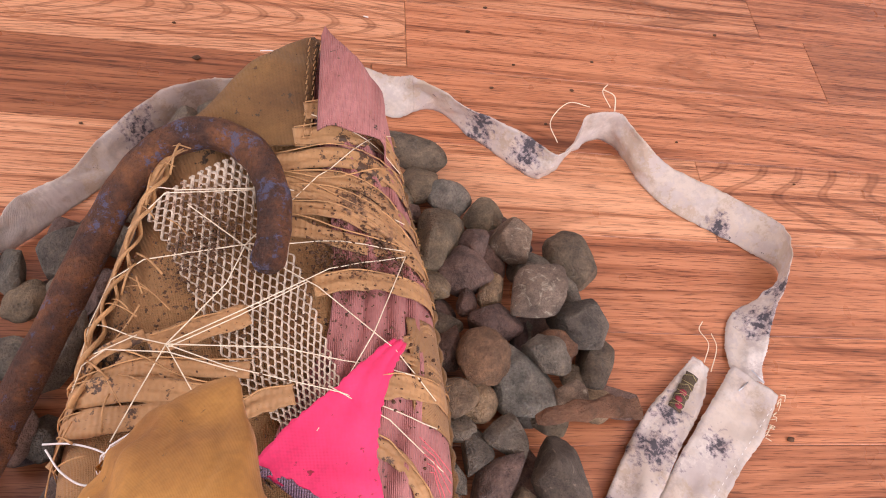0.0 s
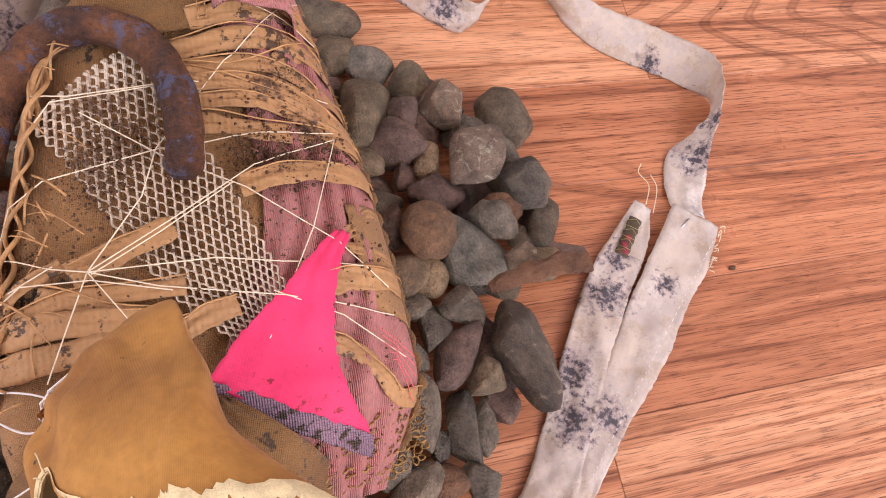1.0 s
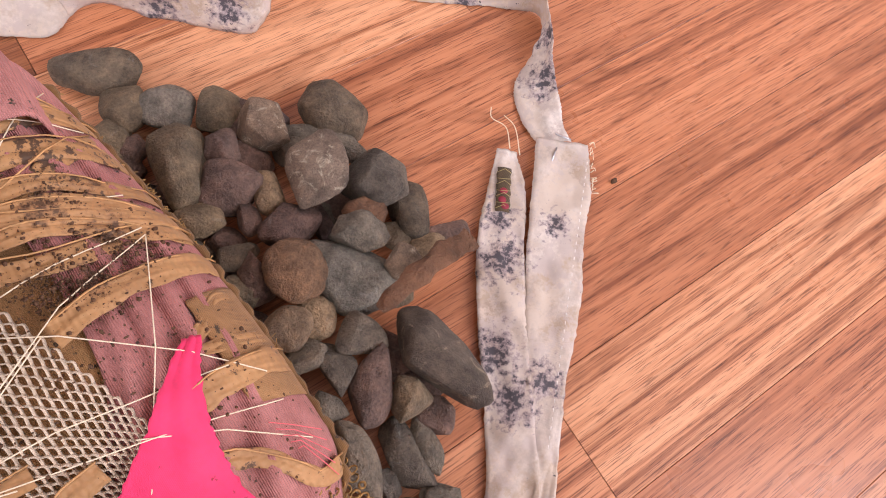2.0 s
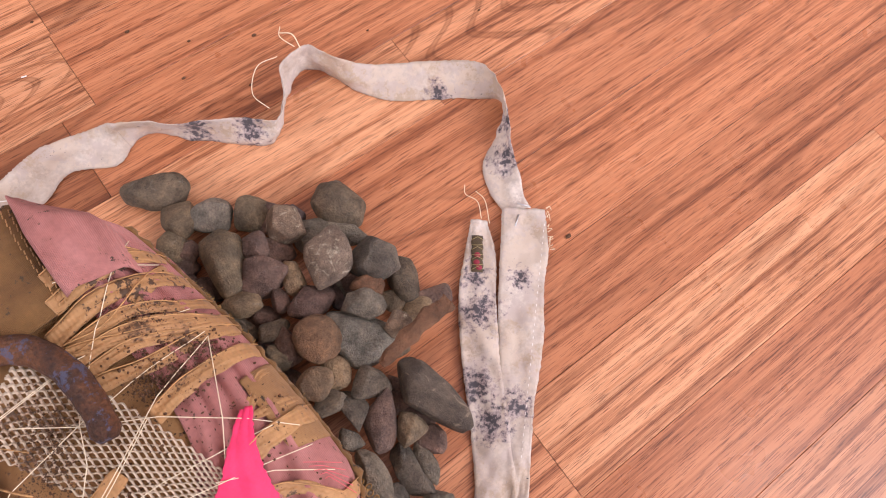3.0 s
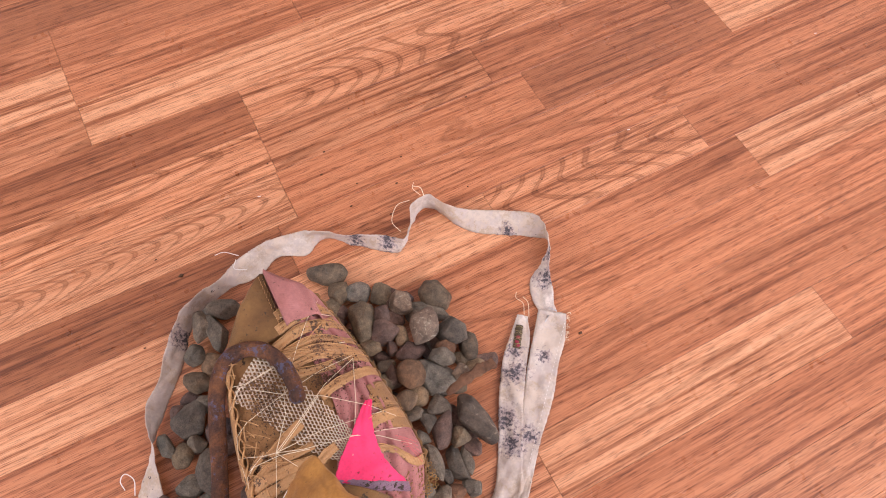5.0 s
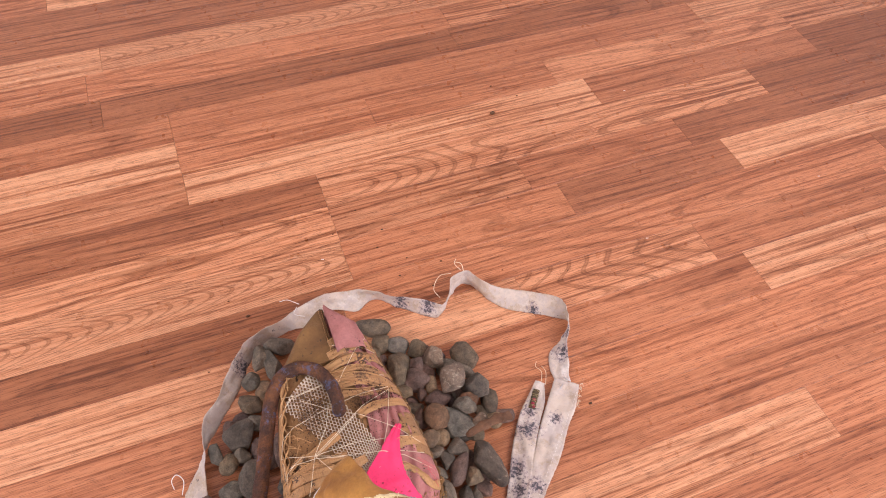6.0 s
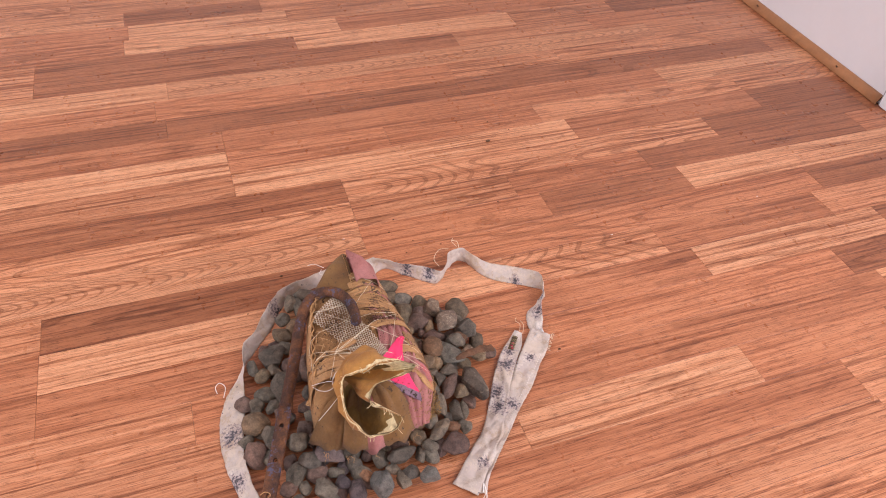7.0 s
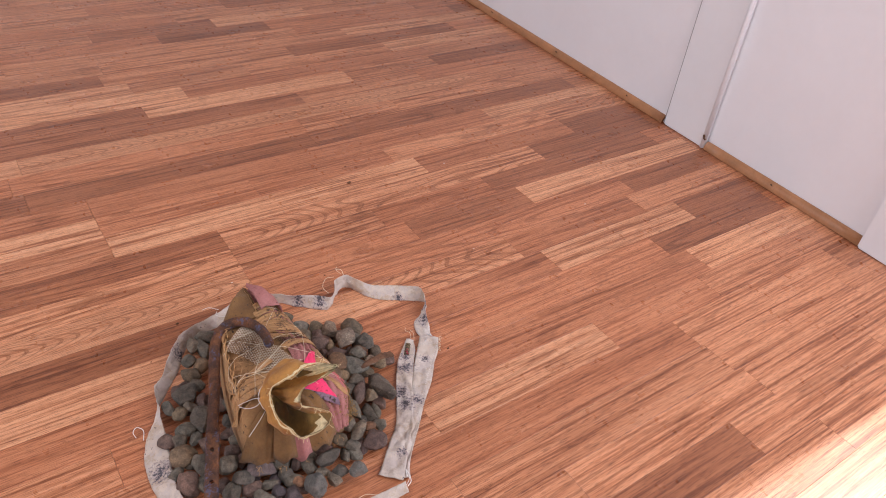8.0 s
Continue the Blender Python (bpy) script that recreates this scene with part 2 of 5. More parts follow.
OAK_LIGHT = wood("oak_laminate_light", (0.700, 0.345, 0.185), (0.570, 0.243, 0.117), (0.300, 0.102, 0.043))


def plain(name, colour, rough=0.6, metal=0.0, scale=40, spread=0.15, relief=0.1, distance=0.001):
    m, t, bsdf = nodes_of(name)
    co = t.nodes.new("ShaderNodeTexCoord").outputs["Object"]
    a = add(t, "ShaderNodeTexNoise", Scale=scale, Detail=5, Roughness=0.6)
    b = add(t, "ShaderNodeTexNoise", Scale=scale * 9, Detail=3, Roughness=0.6)
    t.links.new(co, a.inputs["Vector"])
    t.links.new(co, b.inputs["Vector"])
    lo = tuple(c * (1 - spread) for c in colour)
    hi = tuple(min(1, c * (1 + spread)) for c in colour)
    col = ramp(t, a.outputs[0], [(0.3, lo), (0.7, hi)])
    col = blend(t, "MULTIPLY", spread, col, ramp(t, b.outputs[0], [(0.35, (0.6, 0.6, 0.6)), (0.6, (1, 1, 1))]))
    t.links.new(col, bsdf.inputs["Base Color"])
    bsdf.inputs["Roughness"].default_value, bsdf.inputs["Metallic"].default_value = rough, metal
    bump(t, bsdf, b.outputs[0], relief, distance)
    return m


PAINT = plain("white_wall_paint", (0.84, 0.83, 0.84), 0.55, scale=6, spread=0.02, relief=0.06)
TRIM_PAINT = plain("white_gloss_paint", (0.82, 0.82, 0.83), 0.35, scale=5, spread=0.02, relief=0.04)
# even grey that stands in for the shade of a narrow gap
GAP_SHADE = plain("grey_gap_shade", (0.42, 0.40, 0.40), 0.7)
CEILING_PAINT = plain("ceiling_paint", (0.80, 0.79, 0.77), 0.8, scale=6, spread=0.02)
BEAD_WOOD = plain("varnished_pine", (0.41, 0.185, 0.080), 0.4, scale=30, spread=0.18, relief=0.1)
UNDERLAY = plain("dark_joint", (0.12, 0.06, 0.03), 0.8)

CANVAS = cloth("tan_canvas", (0.460, 0.245, 0.098), (0.290, 0.140, 0.050), weave=3400, dirt_amount=0.45, creases=7.0)
CANVAS_DARK = cloth("brown_canvas", (0.275, 0.138, 0.043), (0.140, 0.064, 0.020), weave=3400, dirt_amount=0.4, creases=7.0)
PINK = cloth("faded_pink_cotton", (0.620, 0.255, 0.232), (0.400, 0.138, 0.118), weave=3000, rib=420, weave_depth=0.8, dirt_amount=0.36, stain=[(22, (0.30, 0.14, 0.08))], stain_at=0.60,
             mildew=((0.20, 0.095, 0.045), (0.075, 0.036, 0.018)), blotches=[(0.035, 0.023, 0.013), (0.046, 0.038, 0.011), (0.033, 0.052, 0.012), (0.022, 0.026, 0.010)])
HOT_PINK = cloth("hot_pink_cloth", (0.93, 0.045, 0.165), (0.86, 0.025, 0.125), weave=4200, weave_depth=0.15, dirt=(0.30, 0.01, 0.03), dirt_amount=0.5, rough=0.7)
LILAC = cloth("lilac_lace", (0.42, 0.26, 0.34), (0.22, 0.13, 0.18), weave=2200, weave_depth=0.9, dirt_amount=0.75)
# where the mildew sits on the tape: x, y and reach
MILDEW_SPOTS = [(0.119, 0.167, 0.016), (0.106, 0.147, 0.022), (0.075, 0.111, 0.024), (0.070, 0.088, 0.022), (0.089, 0.086, 0.018), (0.141, 0.148, 0.014), (0.186, 0.220, 0.018), (0.202, 0.239, 0.014),
                (0.179, 0.289, 0.014), (-0.257, 0.144, 0.026), (-0.262, 0.082, 0.022), (-0.171, 0.328, 0.018), (0.058, 0.331, 0.018), (0.028, 0.351, 0.016), (0.022, 0.020, 0.014)]
TAPE = cloth("soiled_cotton_tape", (0.82, 0.735, 0.665), (0.46, 0.35, 0.275), weave=4200, weave_depth=0.35, dirt=(0.07, 0.06, 0.075), dirt_amount=0.12,
             stain=[(16, (0.50, 0.375, 0.27)), (34, (0.66, 0.545, 0.45)), (80, (0.56, 0.47, 0.43))], stain_at=0.50,
             mildew=((0.27, 0.205, 0.225), (0.055, 0.052, 0.062)), blotches=MILDEW_SPOTS, creases=5.0)
VELVET = cloth("ochre_velvet", (0.60, 0.285, 0.058), (0.27, 0.105, 0.018), weave=5200, weave_depth=0.2, dirt_amount=0.12, rough=0.8, creases=7.0)
VELVET_INSIDE = cloth("olive_velvet_lining", (0.36, 0.205, 0.050), (0.10, 0.055, 0.016), weave=5200, weave_depth=0.2, dirt_amount=0.15, rough=0.8, creases=7.0)
TORN = plain("pale_torn_edge", (0.84, 0.66, 0.38), 0.9, scale=200, spread=0.25, relief=0.4)
RAFFIA = plain("dry_raffia", (0.53, 0.285, 0.115), 0.6, scale=120, spread=0.34, relief=0.5, distance=0.0008)
NET = cloth("cream_netting", (0.84, 0.69, 0.53), (0.70, 0.54, 0.40), weave=3600, dirt_amount=0.25, dirt=(0.10, 0.055, 0.03),
            mildew=((0.34, 0.20, 0.125), (0.15, 0.080, 0.045)), blotches=[(-0.028, 0.046, 0.019), (-0.016, 0.034, 0.017), (-0.033, 0.026, 0.015)])
OCHRE_NET = plain("ochre_netting", (0.36, 0.20, 0.065), 0.85, scale=150, spread=0.35, relief=0.3)
THREAD = plain("cream_thread", (0.84, 0.71, 0.52), 0.8, scale=300, spread=0.12)
WHITE_THREAD = plain("white_thread", (0.85, 0.80, 0.76), 0.8, scale=300, spread=0.1)
PINK_THREAD = plain("pink_thread", (0.80, 0.16, 0.18), 0.8, scale=300, spread=0.1)
YELLOW_THREAD = plain("yellow_thread", (0.42, 0.34, 0.15), 0.8, scale=300, spread=0.1)
SOIL = plain("dark_soil", (0.120, 0.058, 0.029), 0.95, scale=300, spread=0.4)
STEEL = plain("steel_pin", (0.6, 0.6, 0.62), 0.3, metal=1.0)
MOSS_PATCH = cloth("dark_brown_patch", (0.13, 0.085, 0.045), (0.06, 0.045, 0.025), dirt_amount=0.3)
RED_BEAD = plain("dark_red_scrap", (0.28, 0.02, 0.04), 0.6, scale=200)
BARK = plain("weathered_wood", (0.165, 0.078, 0.040), 0.85, scale=90, spread=0.45, relief=0.9, distance=0.002)


BOUND_RAFFIA = cloth("soiled_raffia", (0.53, 0.285, 0.115), (0.37, 0.185, 0.072), weave=900, weave_depth=0.3, dirt=(0.085, 0.042, 0.02), dirt_amount=0.62, rough=0.65,
                     mildew=((0.22, 0.105, 0.045), (0.085, 0.040, 0.018)), blotches=[(0.035, 0.023, 0.014), (0.046, 0.038, 0.012), (0.033, 0.052, 0.014), (0.022, 0.026, 0.011), (0.050, 0.060, 0.010)], creases=4.0)


def rusted():
    m, t, bsdf = nodes_of("rusted_painted_iron")
    co = t.nodes.new("ShaderNodeTexCoord").outputs["Object"]
    a = add(t, "ShaderNodeTexNoise", Scale=55, Detail=6, Roughness=0.7)
    b = add(t, "ShaderNodeTexNoise", Scale=520, Detail=4, Roughness=0.7)
    c = add(t, "ShaderNodeTexNoise", Scale=75, Detail=8, Roughness=0.8)
    for n in (a, b, c):
        t.links.new(co, n.inputs["Vector"])
    col = ramp(t, a.outputs[0], [(0.32, (0.042, 0.020, 0.015)), (0.48, (0.115, 0.046, 0.023)), (0.66, (0.25, 0.098, 0.034))])
    col = blend(t, "MULTIPLY", 0.7, col, ramp(t, b.outputs[0], [(0.3, (0.45, 0.42, 0.42)), (0.62, (1.2, 1.15, 1.1))]))
    col = blend(t, "MIX", ramp(t, c.outputs[0], [(0.555, (0, 0, 0)), (0.585, (0.75, 0.75, 0.75))]), col, (0.105, 0.115, 0.20))
    t.links.new(col, bsdf.inputs["Base Color"])
    bsdf.inputs["Roughness"].default_value = 0.66
    bsdf.inputs["Metallic"].default_value = 0.15
    bump(t, bsdf, blend(t, "ADD", 0.5, b.outputs[0], a.outputs[0]), 1.0, 0.0032)
    return m


RUST = rusted()


# ---- building helpers ----
def part(name, bm, material, parent=None, label="", smooth=True):
    """Links a bmesh as one mesh object, under a thing where one is given."""
    me = bpy.data.meshes.new(name)
    bm.normal_update()
    bm.to_mesh(me)
    bm.free()
    for p in me.polygons:
        p.use_smooth = smooth
    me.materials.append(material)
    ob = new(name, me)
    if parent:
        ob.parent = parent
    if label:
        ob["label"] = label
    return ob


def spline(points, steps):
    """A smooth line through the points, each a tuple of any length."""
    pts = [np.array(p, float) for p in points]
    pts = [2 * pts[0] - pts[1]] + pts + [2 * pts[-1] - pts[-2]]
    line = []
    for i in range(1, len(pts) - 2):
        a, b, c, d = pts[i - 1:i + 3]
        for k in range(steps):
            u = k / steps
            line.append(0.5 * (2 * b + (c - a) * u + (2 * a - 5 * b + 4 * c - d) * u * u + (3 * b - 3 * c + d - a) * u ** 3))
    line.append(pts[-2])
    return line


def box(bm, lo, hi, m=None):
    made = bmesh.ops.create_cube(bm, size=1)["verts"]
    for v in made:
        v.co = Vector([lo[i] + (v.co[i] + 0.5) * (hi[i] - lo[i]) for i in range(3)])
        if m:
            v.co = m @ v.co
    return made


def grid(bm, rows, closed=False):
    """Faces between rows of points."""
    vs = [[bm.verts.new(p) for p in row] for row in rows]
    n = len(rows[0])
    for a, b in zip(vs, vs[1:]):
        for j in range(n if closed else n - 1):
            k = (j + 1) % n
            bm.faces.new((a[j], a[k], b[k], b[j]))
    return vs


def tube(bm, line, radius, sides=6, flat=1.0, caps=True):
    """A round bar along a line. radius: a number, or a function of the share of the way."""
    n = len(line)
    rings = []
    side = None
    for i, p in enumerate(line):
        p = Vector(p)
        d = (Vector(line[min(i + 1, n - 1)]) - Vector(line[max(i - 1, 0)])).normalized()
        if side is None:
            side = d.cross(Vector((0, 0, 1)))
            if side.length < 0.1:
                side = d.cross(Vector((1, 0, 0)))
        side = (side - d * side.dot(d)).normalized()
        up = side.cross(d)
        r = radius(i / (n - 1)) if callable(radius) else radius
        rings.append([p + side * (r * math.cos(a)) + up * (r * flat * math.sin(a)) for a in (2 * math.pi * k / sides for k in range(sides))])
    vs = grid(bm, rings, closed=True)
    if caps:
        bm.faces.new(vs[0][::-1])
        bm.faces.new(vs[-1])


def thicken(bm, depth):
    """Gives a sheet of cloth its thickness, downward along its normals."""
    bm.normal_update()
    bmesh.ops.solidify(bm, geom=bm.faces[:], thickness=depth)


def wobble(p, scale, size):
    return noise.noise(Vector(p) * scale) * size


# ---- the room ----
WALL_TURN = -2.6
wall_pose = pose(1.118, 0.26, 0, 0, 0, WALL_TURN)
ROW, ROW_START = 0.065, 0.02


def room():
    bm = bmesh.new()
    box(bm, (-2.6, -2.6, -0.12), (1.8, 3.6, -0.012))
    floor = tagged(part("floor", bm, UNDERLAY, smooth=False), "orange-brown oak strip laminate floor with satin sheen", "floor", kind="structure")
    # the painted wall, local y along it, local x into it; the doorway lies from y -1.5 to -0.56
    bm = bmesh.new()
    box(bm, (0.0, -0.56, 0), (0.12, 3.6, 2.4), wall_pose)
    box(bm, (0.0, -2.9, 0), (0.12, -1.5, 2.4), wall_pose)
    box(bm, (0.0, -1.5, 2.05), (0.12, -0.56, 2.4), wall_pose)
    wall = tagged(part("wall_east", bm, PAINT, smooth=False), "smooth white painted wall above a wooden floor bead", "wall", kind="structure")
    # north, south and west walls are out of view, added to enclose the light
    for name, lo, hi in (("unseen_wall_north", (-2.6, 3.4, 0), (1.4, 3.52, 2.4)),):
        bm = bmesh.new()
        box(bm, lo, hi)
        tagged(part(name, bm, PAINT, smooth=False), "unseen plain white wall added to close the room", "wall", kind="structure")
    # openings in the south and west walls are made up for the fill lamps
    bm = bmesh.new()
    for lo, hi in (((-2.6, -2.5, 0), (-1.0, -2.38, 2.4)), ((1.0, -2.5, 0), (1.6, -2.38, 2.4)), ((-1.0, -2.5, 0), (1.0, -2.38, 0.75)), ((-1.0, -2.5, 2.15), (1.0, -2.38, 2.4))):
        box(bm, lo, hi)
    tagged(part("unseen_wall_south", bm, PAINT, smooth=False), "unseen white wall added with an opening behind a fill lamp", "wall", kind="structure")
    bm = bmesh.new()
    for lo, hi in (((-2.5, -2.38, 0), (-2.38, -0.25, 2.4)), ((-2.5, 1.45, 0), (-2.38, 3.4, 2.4)), ((-2.5, -0.25, 0), (-2.38, 1.45, 0.75)), ((-2.5, -0.25, 2.15), (-2.38, 1.45, 2.4))):
        box(bm, lo, hi)
    tagged(part("unseen_wall_west", bm, PAINT, smooth=False), "unseen white wall added with an opening behind a fill lamp", "wall", kind="structure")
    # ceiling out of view, added to close the room from above
    bm = bmesh.new()
    box(bm, (-2.6, -2.6, 2.4), (1.8, 3.6, 2.5))
    tagged(part("ceiling", bm, CEILING_PAINT, smooth=False), "unseen flat white ceiling added to close the room", "ceiling", kind="structure")

    def casing(y0, y1, depth, label):
        bm = bmesh.new()
        made = box(bm, (-depth, y0, 0.001), (-0.0005, y1, 2.12))
        bmesh.ops.bevel(bm, geom=bm.edges[:], offset=0.003, segments=2, affect="EDGES")
        bm.transform(wall_pose)
        tagged(part("trim", bm, TRIM_PAINT, smooth=False), label, "trim", kind="structure")

    casing(0.148, 0.282, 0.010, "flat white painted upright board on the wall")
    casing(-0.56, -0.275, 0.020, "white painted door casing with a chipped foot")
    # the shadow gap at the board's edge, put in as a grey strip
    bm = bmesh.new()
    box(bm, (-0.004, 0.2825, 0.001), (-0.0005, 0.2865, 2.12), wall_pose)
    tagged(part("trim", bm, GAP_SHADE, smooth=False), "thin grey strip painted as the shadow gap beside the upright board", "trim", kind="structure")
    # a rounded strip runs along the edge of the upright board
    bm = bmesh.new()
    line = [wall_pose @ Vector((-0.011, 0.152, 0.004 + 2.1 * k / 6)) for k in range(7)]
    tube(bm, line, 0.006, 8)
    tagged(part("trim", bm, TRIM_PAINT), "thin rounded white strip along the upright board", "trim", kind="structure")
    for y0, y1 in ((0.287, 3.3), (-0.273, 0.146)):
        bm = bmesh.new()
        rows = []
        n = int((y1 - y0) / 0.05) + 1
        for i in range(n + 1):
            y = y0 + (y1 - y0) * i / n
            rows.append([wall_pose @ Vector((-0.0005 - 0.012 * math.cos(a) - 0.0006 * wobble((y, a, 0), 9, 1), y, 0.0015 + 0.019 * math.sin(a))) for a in (math.pi / 2 * k / 6 for k in range(7))])
        vs = grid(bm, rows)
        bm.faces.new([r for r in vs[0]])
        bm.faces.new([r for r in vs[-1]][::-1])
        tagged(part("baseboard", bm, BEAD_WOOD), "worn varnished wooden quarter-round floor bead", "baseboard", kind="structure")
    bm = bmesh.new()
    tube(bm, spline([wall_pose @ Vector(p) for p in ((-0.018, 0.150, 0.034), (-0.023, 0.149, 0.040), (-0.024, 0.146, 0.034), (-0.020, 0.144, 0.030))], 5), 0.0022, 7)
    tagged(part("bent_nail", bm, SOIL), "small dark bent nail near the foot of the board", "nail")
    # nail heads in the bead, and a dark hinge mark near the foot of the board
    for y in (0.42, 0.72, 1.05, -0.05):
        bm = bmesh.new()
        tube(bm, [wall_pose @ Vector((-0.0105, y, 0.0145)), wall_pose @ Vector((-0.0145, y, 0.0178))], 0.0016, 8)
        tagged(part("nail_head", bm, SOIL), "dark nail head in the wooden bead", "nail", group="nails in the bead")
    return floor


floor = room()


# ---- the cloth bundle ----
LEFT_EDGE = [(0.052, -0.138), (0.065, -0.152), (0.085, -0.160), (0.11, -0.163), (0.15, -0.160), (0.20, -0.152), (0.25, -0.140), (0.28, -0.110), (0.305, -0.080)]
RIGHT_EDGE = [(0.052, -0.110), (0.062, -0.075), (0.082, -0.024), (0.11, -0.010), (0.15, -0.012), (0.20, -0.018), (0.25, -0.028), (0.28, -0.036), (0.305, -0.066)]
CREST = [(0.052, 0.032), (0.062, 0.044), (0.082, 0.065), (0.11, 0.087), (0.15, 0.096), (0.20, 0.098), (0.25, 0.105), (0.28, 0.115), (0.305, 0.110)]
BASE = 0.022


def along(table, y):
    return float(np.interp(y, [r[0] for r in table], [r[1] for r in table]))


def middle(y):
    a, b = along(LEFT_EDGE, y), along(RIGHT_EDGE, y)
    return (a + b) / 2, (b - a) / 2


def top(x, y, lift=0.0):
    """The height of the bundle's upper surface."""
    c, w = middle(y)
    s = max(-0.995, min(0.995, (x - c) / w))
    cosine = s * abs(s)
    sine = math.sqrt(max(0.0, 1 - cosine * cosine))
    z = BASE + (along(CREST, y) - BASE) * math.sqrt(sine) * (1 - 0.20 * cosine)
    return z + lift + wobble((x, y, 0.3), 34, 0.0035)


bundle = tagged(new("cloth_bundle"), "stitched canvas and pink cloth bundle bound with raffia on pebbles", "textile bundle")
bundle.location = (-0.09, 0.17, 0.02)
HOME = bundle.location.copy()


def bundle_part(name, bm, material, label="", smooth=True, parent=None):
    bm.transform(Matrix.Translation(-HOME))
    return part(name, bm, material, parent or bundle, label, smooth)


def build_body():
    bm = bmesh.new()
    rows = []
    for i in range(61):
        y = 0.080 + 0.225 * i / 60
        c, w = middle(y)
        row = []
        for j in range(49):
            phi = math.pi * (1 - j / 48)
            cs, sn = math.cos(phi), math.sin(phi)
            x = c + w * math.copysign(math.sqrt(abs(cs)), cs)
            z = BASE + (along(CREST, y) - BASE) * math.sqrt(max(sn, 0)) * (1 - 0.20 * cs)
            z = BASE + (z - BASE) * min(1.0, 0.66 + 9.0 * (y - 0.080))
            z += wobble((x, y, 0.3), 34, 0.0035)
            row.append((x, y, z))
        row.append((c + w * 0.75, y, 0.008))
        row.append((c - w * 0.75, y, 0.008))
        rows.append(row)
    vs = grid(bm, rows, closed=True)
    bm.faces.new(vs[0])
    bm.faces.new(vs[-1][::-1])
    bmesh.ops.recalc_face_normals(bm, faces=bm.faces[:])
    return bundle_part("canvas_body", bm, CANVAS, "soiled tan canvas")


build_body()


def drape(left, right, nu, nv, lift, folds=0.0, fold_count=5, ragged=0.0, depth=0.0006, seed=1):
    """A sheet of cloth laid over the bundle between two lines of plan points."""
    bm = bmesh.new()
    a, b = spline(left, max(1, nv // (len(left) - 1))), spline(right, max(1, nv // (len(right) - 1)))
    n = min(len(a), len(b))
    rows = []
    for i in range(n):
        row = []
        for j in range(nu + 1):
            u = j / nu
            p = a[i] * (1 - u) + b[i] * u
            if ragged and (j in (0, nu) or i in (0, n - 1)):
                p = p + np.array((wobble((p[0], p[1], seed), 480, ragged), wobble((p[1], p[0], seed + 3), 480, ragged)))
            f = folds * (0.5 + 0.5 * math.sin(fold_count * 2 * math.pi * (u + 0.12 * math.sin(5 * i / n + seed)))) * min(1, 4 * u, 4 * (1 - u))
            z = top(p[0], p[1], lift) + f + wobble((p[0], p[1], seed), 90, 0.0012)
            row.append((p[0], p[1], z))
        rows.append(row)
    grid(bm, rows)
    thicken(bm, depth)
    return bm


# pink ribbed cotton over the right flank, in folds
bundle_part("pink_panel", drape([(-0.074, 0.300), (-0.075, 0.262), (-0.066, 0.215), (-0.066, 0.165), (-0.085, 0.115), (-0.060, 0.070)],
                                [(-0.062, 0.303), (-0.0330, 0.275), (-0.0225, 0.215), (-0.0160, 0.160), (-0.0135, 0.115), (-0.030, 0.074)], 48, 60, 0.0022, 0.0042, 5, seed=2), PINK, "faded pink ribbed cotton with soil stains")


def hood():
    """The peaked flap of canvas at the far end, its seam, and the pink lining turned out beside it."""
    bm = drape([(-0.1385, 0.240), (-0.1285, 0.262), (-0.1050, 0.284), (-0.0765, 0.3035)], [(-0.076, 0.246), (-0.0755, 0.262), (-0.0750, 0.284), (-0.0735, 0.3035)], 14, 24, 0.0075, 0.0, seed=4)
    flap = bundle_part("hood_flap", bm, CANVAS_DARK, "brown canvas flap with a stitched edge")
    for dx in (0.0, 0.0028):
        bm = bmesh.new()
        for k in range(22):
            y = 0.248 + 0.0024 * k
            x = -0.0762 - dx + 0.0004 * (k % 2)
            tube(bm, [(x, y, top(x, y, 0.0085)), (x + 0.0004, y + 0.0017, top(x, y + 0.0017, 0.0085))], 0.0003, 4)
        bundle_part("stitching", bm, RAFFIA)
    # the folded pink corner
    bm = bmesh.new()
    rows = []
    for i in range(17):
        u = i / 16
        y = 0.246 + 0.056 * u
        x0 = -0.0735
        x1 = -0.0735 + float(np.interp(u, (0.0, 0.45, 0.60, 0.75, 0.92, 1.0), (0.0345, 0.0345, 0.0330, 0.0235, 0.0110, 0.0060)))
        row = []
        for j in range(15):
            s = j / 14
            x = x0 + (x1 - x0) * s
            lift = 0.007 + 0.015 * math.sin(math.pi * min(1, 0.2 + s * 0.8)) ** 0.8 * (1 - 0.35 * u) + 0.0016 * math.sin(11 * s + 5 * u)
            sag = 0.022 * max(0, s - 0.84) / 0.16
            row.append((x - 0.10 * sag, y, max(top(x, y, lift), 0.108 + 0.6 * lift) - sag))
        rows.append(row)
    grid(bm, rows)
    thicken(bm, 0.0008)
    bundle_part("pink_fold", bm, PINK, "folded corner of pink cotton")


hood()


